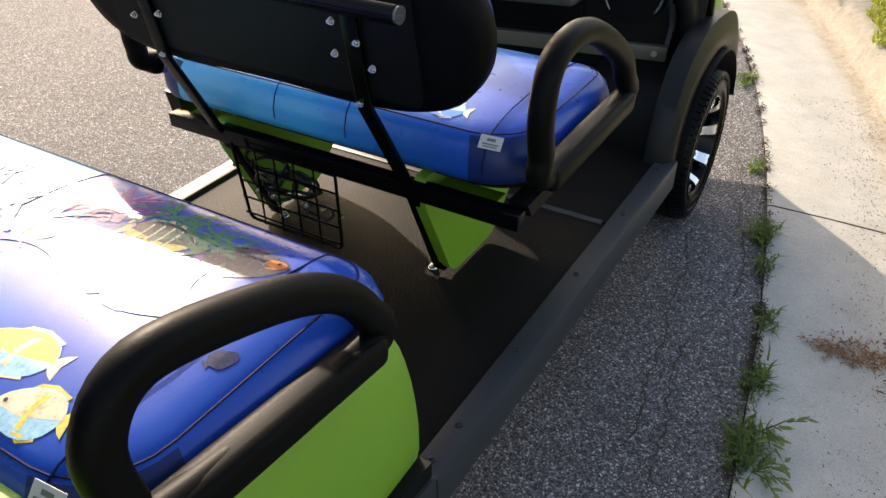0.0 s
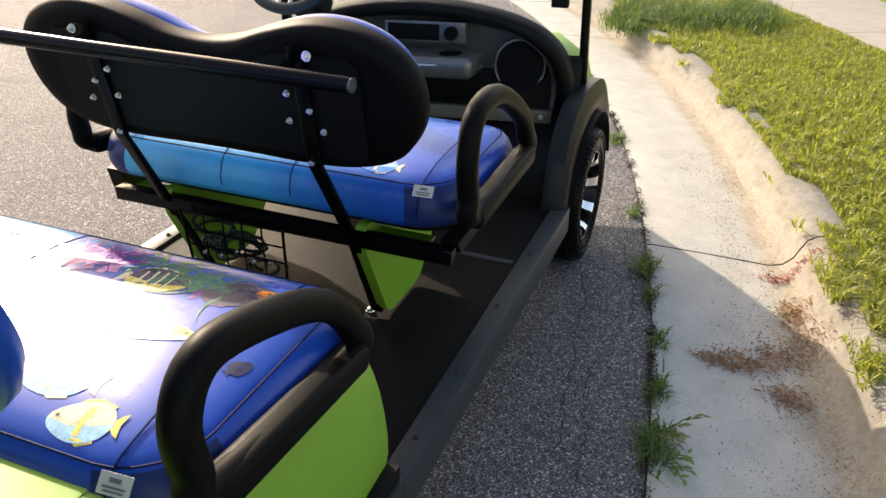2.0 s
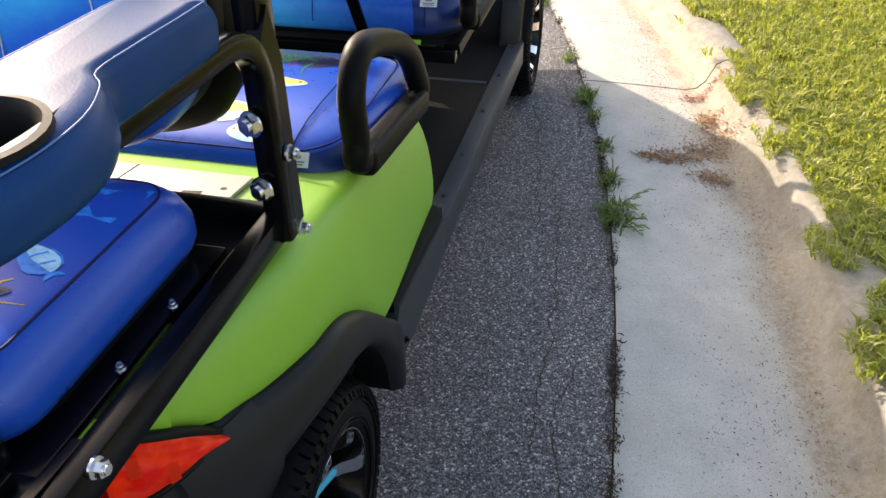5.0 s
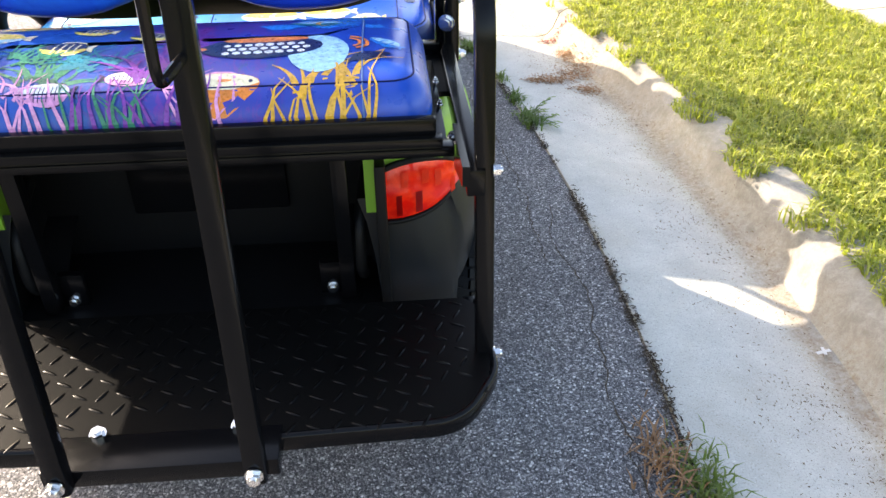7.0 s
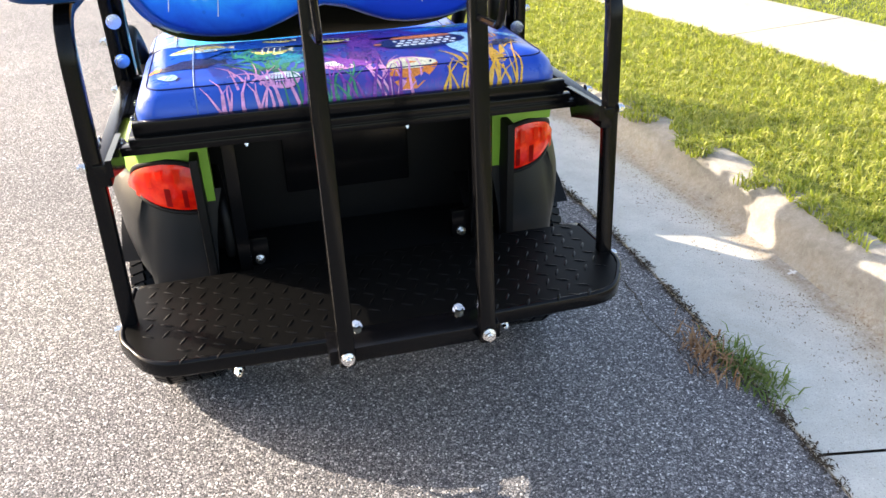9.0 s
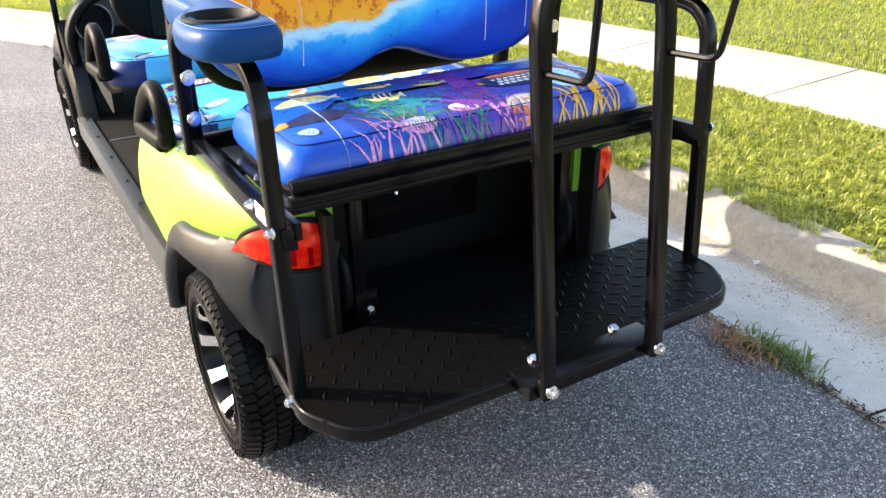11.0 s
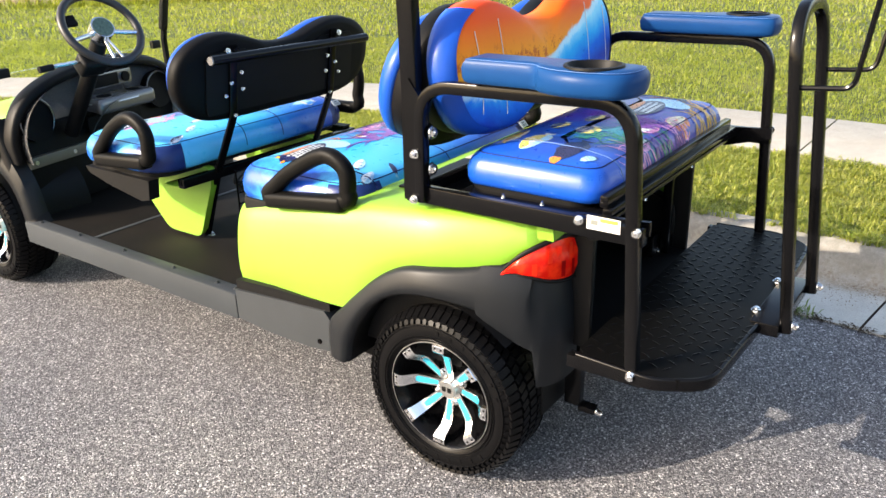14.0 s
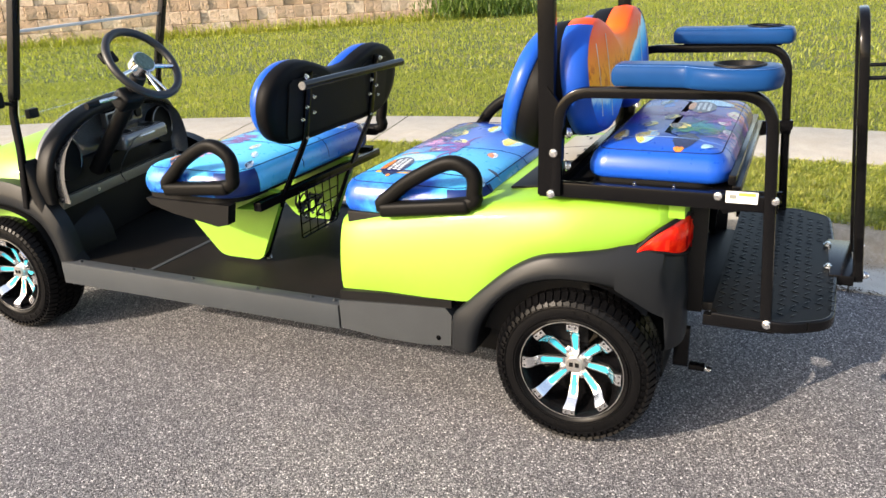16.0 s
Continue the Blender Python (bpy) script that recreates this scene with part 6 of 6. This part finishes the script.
def tuft(x, y, size, count, seed, label, material=None, z=0.0, tall=0.12):
    q = np.random.default_rng(seed)
    spots = np.stack([x + q.normal(0, size * 0.45, count), y + q.normal(0, size, count), np.full(count, z)], 1)
    return tagged(blade_field("weed_tuft", spots, (tall * 0.3, tall), (0.003, 0.007), material or M_WEED, seed, 1.5), label, "weed", kind="stuff")


for k, (x, y, size, count, tall) in enumerate(((0.85, 2.62, 0.042, 200, 0.065), (0.90, 2.44, 0.03, 80, 0.05), (0.97, 2.14, 0.03, 80, 0.05), (1.00, 1.87, 0.036, 130, 0.055), (1.03, 1.62, 0.05, 260, 0.058), (0.72, 3.12, 0.03, 60, 0.05), (0.47, 4.02, 0.05, 90, 0.06))):
    tuft(x, y, size, count, 50 + k, "green weed tuft growing in the gutter joint", tall=tall)
tuft(1.08, -0.50, 0.075, 420, 60, "spreading tuft of green and dry grass on the gutter edge", tall=0.052)
tuft(1.0, -0.40, 0.07, 120, 61, "dry straw grass on the road edge", M_STRAW, tall=0.08)
for x, y, size in ((0.10, 6.62, 0.20), (0.52, 6.95, 0.24), (0.98, 7.20, 0.24), (0.15, 7.05, 0.22)):
    tuft(x, y, size, 2600, 80 + int(x * 100), "lush dark green grass clump on the verge", z=0.085, tall=0.17)
tuft(1.82, 1.55, 0.05, 110, 62, "weed growing from the kerb", z=0.05, tall=0.10)
tuft(1.47, 3.45, 0.04, 60, 63, "weed growing from the kerb", z=0.05, tall=0.09)


def leafy_weed(x, y, seed):
    r = random.Random(seed)
    plant = tagged(new("leafy_weed"), "sprawling weed with narrow green leaves", "weed", "weeds along the gutter joint")
    plant.location = (x, y, 0)
    for k in range(4):
        a = r.uniform(-1.2, 0.6)
        ln = r.uniform(0.05, 0.10)
        tip = Vector((ln * math.cos(a), ln * math.sin(a), r.uniform(0.015, 0.06)))
        part("stem", sweep([(0, 0, 0.0), tip * 0.5 + Vector((0, 0, 0.02)), tip], circle(0.0018, 5)), M_WEED, plant)
        for j in range(4):
            f = 0.35 + 0.2 * j
            q, b, l2 = tip * f + Vector((0, 0, 0.012)), a + r.choice((-1, 1)) * r.uniform(0.4, 1.0), r.uniform(0.022, 0.042)
            u, v = Vector((math.cos(b), math.sin(b), r.uniform(-0.1, 0.4))), Vector((-math.sin(b), math.cos(b), 0))
            bm = bmesh.new()
            rows = [[bm.verts.new(q + u * l2 * t - v * w * 0.006), bm.verts.new(q + u * l2 * t + v * w * 0.006)] for t, w in ((0, 0.15), (0.35, 1.0), (0.7, 0.7), (1.0, 0.1))]
            skin(bm, rows, cap=False, around=False)
            part("leaf", bm, M_WEED, plant)


leafy_weed(1.05, 1.70, 3)
leafy_weed(1.06, 1.56, 8)


def gutter_z(x, y):
    r = math.hypot(x - CX, y - CY)
    for (r0, z0), (r1, z1) in zip(PROFILE[1:], PROFILE[2:]):
        if r0 <= r <= r1:
            return z0 + (z1 - z0) * (r - r0) / (r1 - r0)
    return 0.0


def litter(spots, count, size, seed, label, material):
    """A drift of broken dry leaves."""
    r = random.Random(seed)
    verts, faces = [], []
    for _ in range(count):
        x, y, sx, sy = r.choice(spots)
        px, py = x + r.gauss(0, sx), y + r.gauss(0, sy)
        a, l, w = r.uniform(0, math.pi), size * r.uniform(0.5, 1.5), size * r.uniform(0.12, 0.3)
        z = gutter_z(px, py) + 0.003 + r.uniform(0, 0.008)
        t = r.uniform(-0.004, 0.006)
        n = len(verts)
        ca, sa = math.cos(a), math.sin(a)
        for u, v, dz in ((-l, 0, 0), (0, -w, t), (l, 0, 0.001), (0, w, t * 0.5)):
            verts.append((px + u * ca - v * sa, py + u * sa + v * ca, z + dz))
        faces.append((n, n + 1, n + 2, n + 3))
    return tagged(mesh_from("leaf_litter", verts, faces, material), label, "leaf litter", kind="stuff")


litter([(1.17, 2.13, 0.05, 0.02), (1.26, 2.18, 0.06, 0.03), (1.36, 2.27, 0.05, 0.04), (1.45, 2.40, 0.05, 0.06), (1.39, 2.04, 0.04, 0.04), (1.40, 2.58, 0.03, 0.04)], 1500, 0.011, 12, "brown drift of dry leaf litter in the gutter", M_STRAW)
litter([(1.34, 2.82, 0.03, 0.02), (1.42, 2.87, 0.03, 0.015)], 160, 0.012, 13, "small reddish patch of dry leaves by the kerb", worn("red_leaf", (0.30, 0.07, 0.05), 0.85, vary=0.5, big=20, bump=0))
M_GRIT = worn("brown_grit", (0.14, 0.09, 0.05), 0.95, vary=0.5, big=30, bump=0)
rg = random.Random(9)
specks = [(CX + rr * math.cos(aa), CY + rr * math.sin(aa), 0.05, 0.05) for rr, aa in ((rg.triangular(12.7, 13.06, 12.97), rg.uniform(-0.12, 0.30)) for _ in range(300))]
litter(specks, 4200, 0.0045, 14, "scattered brown grit and seeds along the gutter", M_GRIT)
joint = [(CX + R_ROAD * math.cos(aa), CY + R_ROAD * math.sin(aa), 0.010, 0.02) for aa in [rg.uniform(-0.12, 0.5) for _ in range(200)]]
litter(joint, 4200, 0.0085, 15, "dark soil and dry bits in the joint between road and gutter", M_SOIL)

# hairline cracks in the asphalt beside the gutter
verts, faces = [], []
cr = random.Random(31)
for r0, a0, a1 in ((12.30, 0.02, 0.14), (12.37, -0.06, 0.05), (12.24, 0.10, 0.19), (12.41, 0.16, 0.24)):
    a, r = a0, r0
    line = []
    while a < a1:
        line.append(polar(r, a, 0.0022))
        a += cr.uniform(0.0010, 0.0028)
        r += cr.uniform(-0.012, 0.012) + 0.1 * (r0 - r)
    for (p, q) in zip(line, line[1:]):
        p, q, n = Vector(p), Vector(q), len(verts)
        side = Vector((-(q - p).y, (q - p).x, 0)).normalized() * cr.uniform(0.0010, 0.0026)
        verts += [p - side, p + side, q + side, q - side]
        faces.append((n, n + 1, n + 2, n + 3))
tagged(mesh_from("road_crack", verts, faces, M_SOIL), "hairline cracks in the asphalt along the gutter", "crack", kind="stuff")
scrap = tagged(new("paper_scrap"), "tiny torn white paper scrap in the gutter", "litter")
scrap.location = (1.60, -0.005, -0.030)
for k, (a, l) in enumerate(((0.3, 0.05), (1.4, 0.035))):
    strip_bm = box((0, 0, 0.006 + 0.003 * k), (l, 0.010, 0.0012), 0.0003, Euler((0.1, 0.08, a)).to_matrix())
    part("strip", strip_bm, M_WHITE, scrap)

# low block wall at the far side of the lawn
WALL_AT, WALL_TURN = Vector((12.1, 12.9, 0.0)), radians(42 - 90)
wall = tagged(new("wall_far"), "tan split-face block retaining wall on the far lawn edge", "wall", kind="structure")
bm = bmesh.new()
bmesh.ops.create_cube(bm, size=1, matrix=Matrix.Diagonal((0.43, 0.26, 0.288, 1)))
bmesh.ops.bevel(bm, geom=bm.edges[:], offset=0.012, segments=1, affect="EDGES")
bmesh.ops.subdivide_edges(bm, edges=bm.edges[:], cuts=1, use_grid_fill=True)
for v in bm.verts:
    if v.co.y < -0.05:
        v.co.y += 0.045 * noise.noise(v.co * 9)
first = part("block", bm, M_BLOCK, wall, "", 0)
rot = Matrix.Rotation(WALL_TURN, 4, "Z")
across, back = rot @ Vector((1, 0, 0)), rot @ Vector((0, 1, 0))
wr = random.Random(8)
n = 0
for j in range(4):
    for i in range(-34, 16):
        p = WALL_AT + across * (i * 0.436 + (0.218 if j % 2 else 0) + wr.uniform(-0.003, 0.003)) + back * (j * 0.03 + wr.uniform(-0.022, 0.022)) + Vector((0, 0, 0.10 + 0.145 + j * 0.290))
        ob = first if n == 0 else new("block", first.data)
        ob.parent, ob.matrix_local = wall, Matrix.Translation(p) @ rot @ Matrix.Diagonal((1 if wr.random() < 0.5 else -1, 1, 1, 1))
        n += 1
bm = box((0, 0.45, 0.70), (22.5, 0.6, 1.2), 0.0)
bm.transform(Matrix.Translation(WALL_AT - across * 4.05) @ rot)
part("backfill", bm, M_SOIL, wall, "", 0)
weeds = np.random.default_rng(77)
t = weeds.uniform(-15, 9, 9000)
spots = np.array([list(WALL_AT + across * a + back * b) for a, b in zip(t, weeds.normal(-0.45, 0.2, len(t)))])
spots[:, 2] = 0.10
tagged(blade_field("tall_weeds", spots, (0.10, 0.34), (0.010, 0.022), M_GRASS, 79, 1.0), "taller grass along the foot of the block wall", "grass", kind="stuff")
cl = np.array([list(WALL_AT + across * a + back * b) for a, b in zip(weeds.normal(7.4, 0.7, 3200), weeds.normal(-0.2, 0.5, 3200))])
cl[:, 2] = 0.10 + weeds.uniform(0, 0.5, len(cl))
tagged(blade_field("shrub", cl, (0.12, 0.4), (0.02, 0.04), M_WEED, 80, 1.2), "dark green shrubs at the end of the block wall", "shrub")
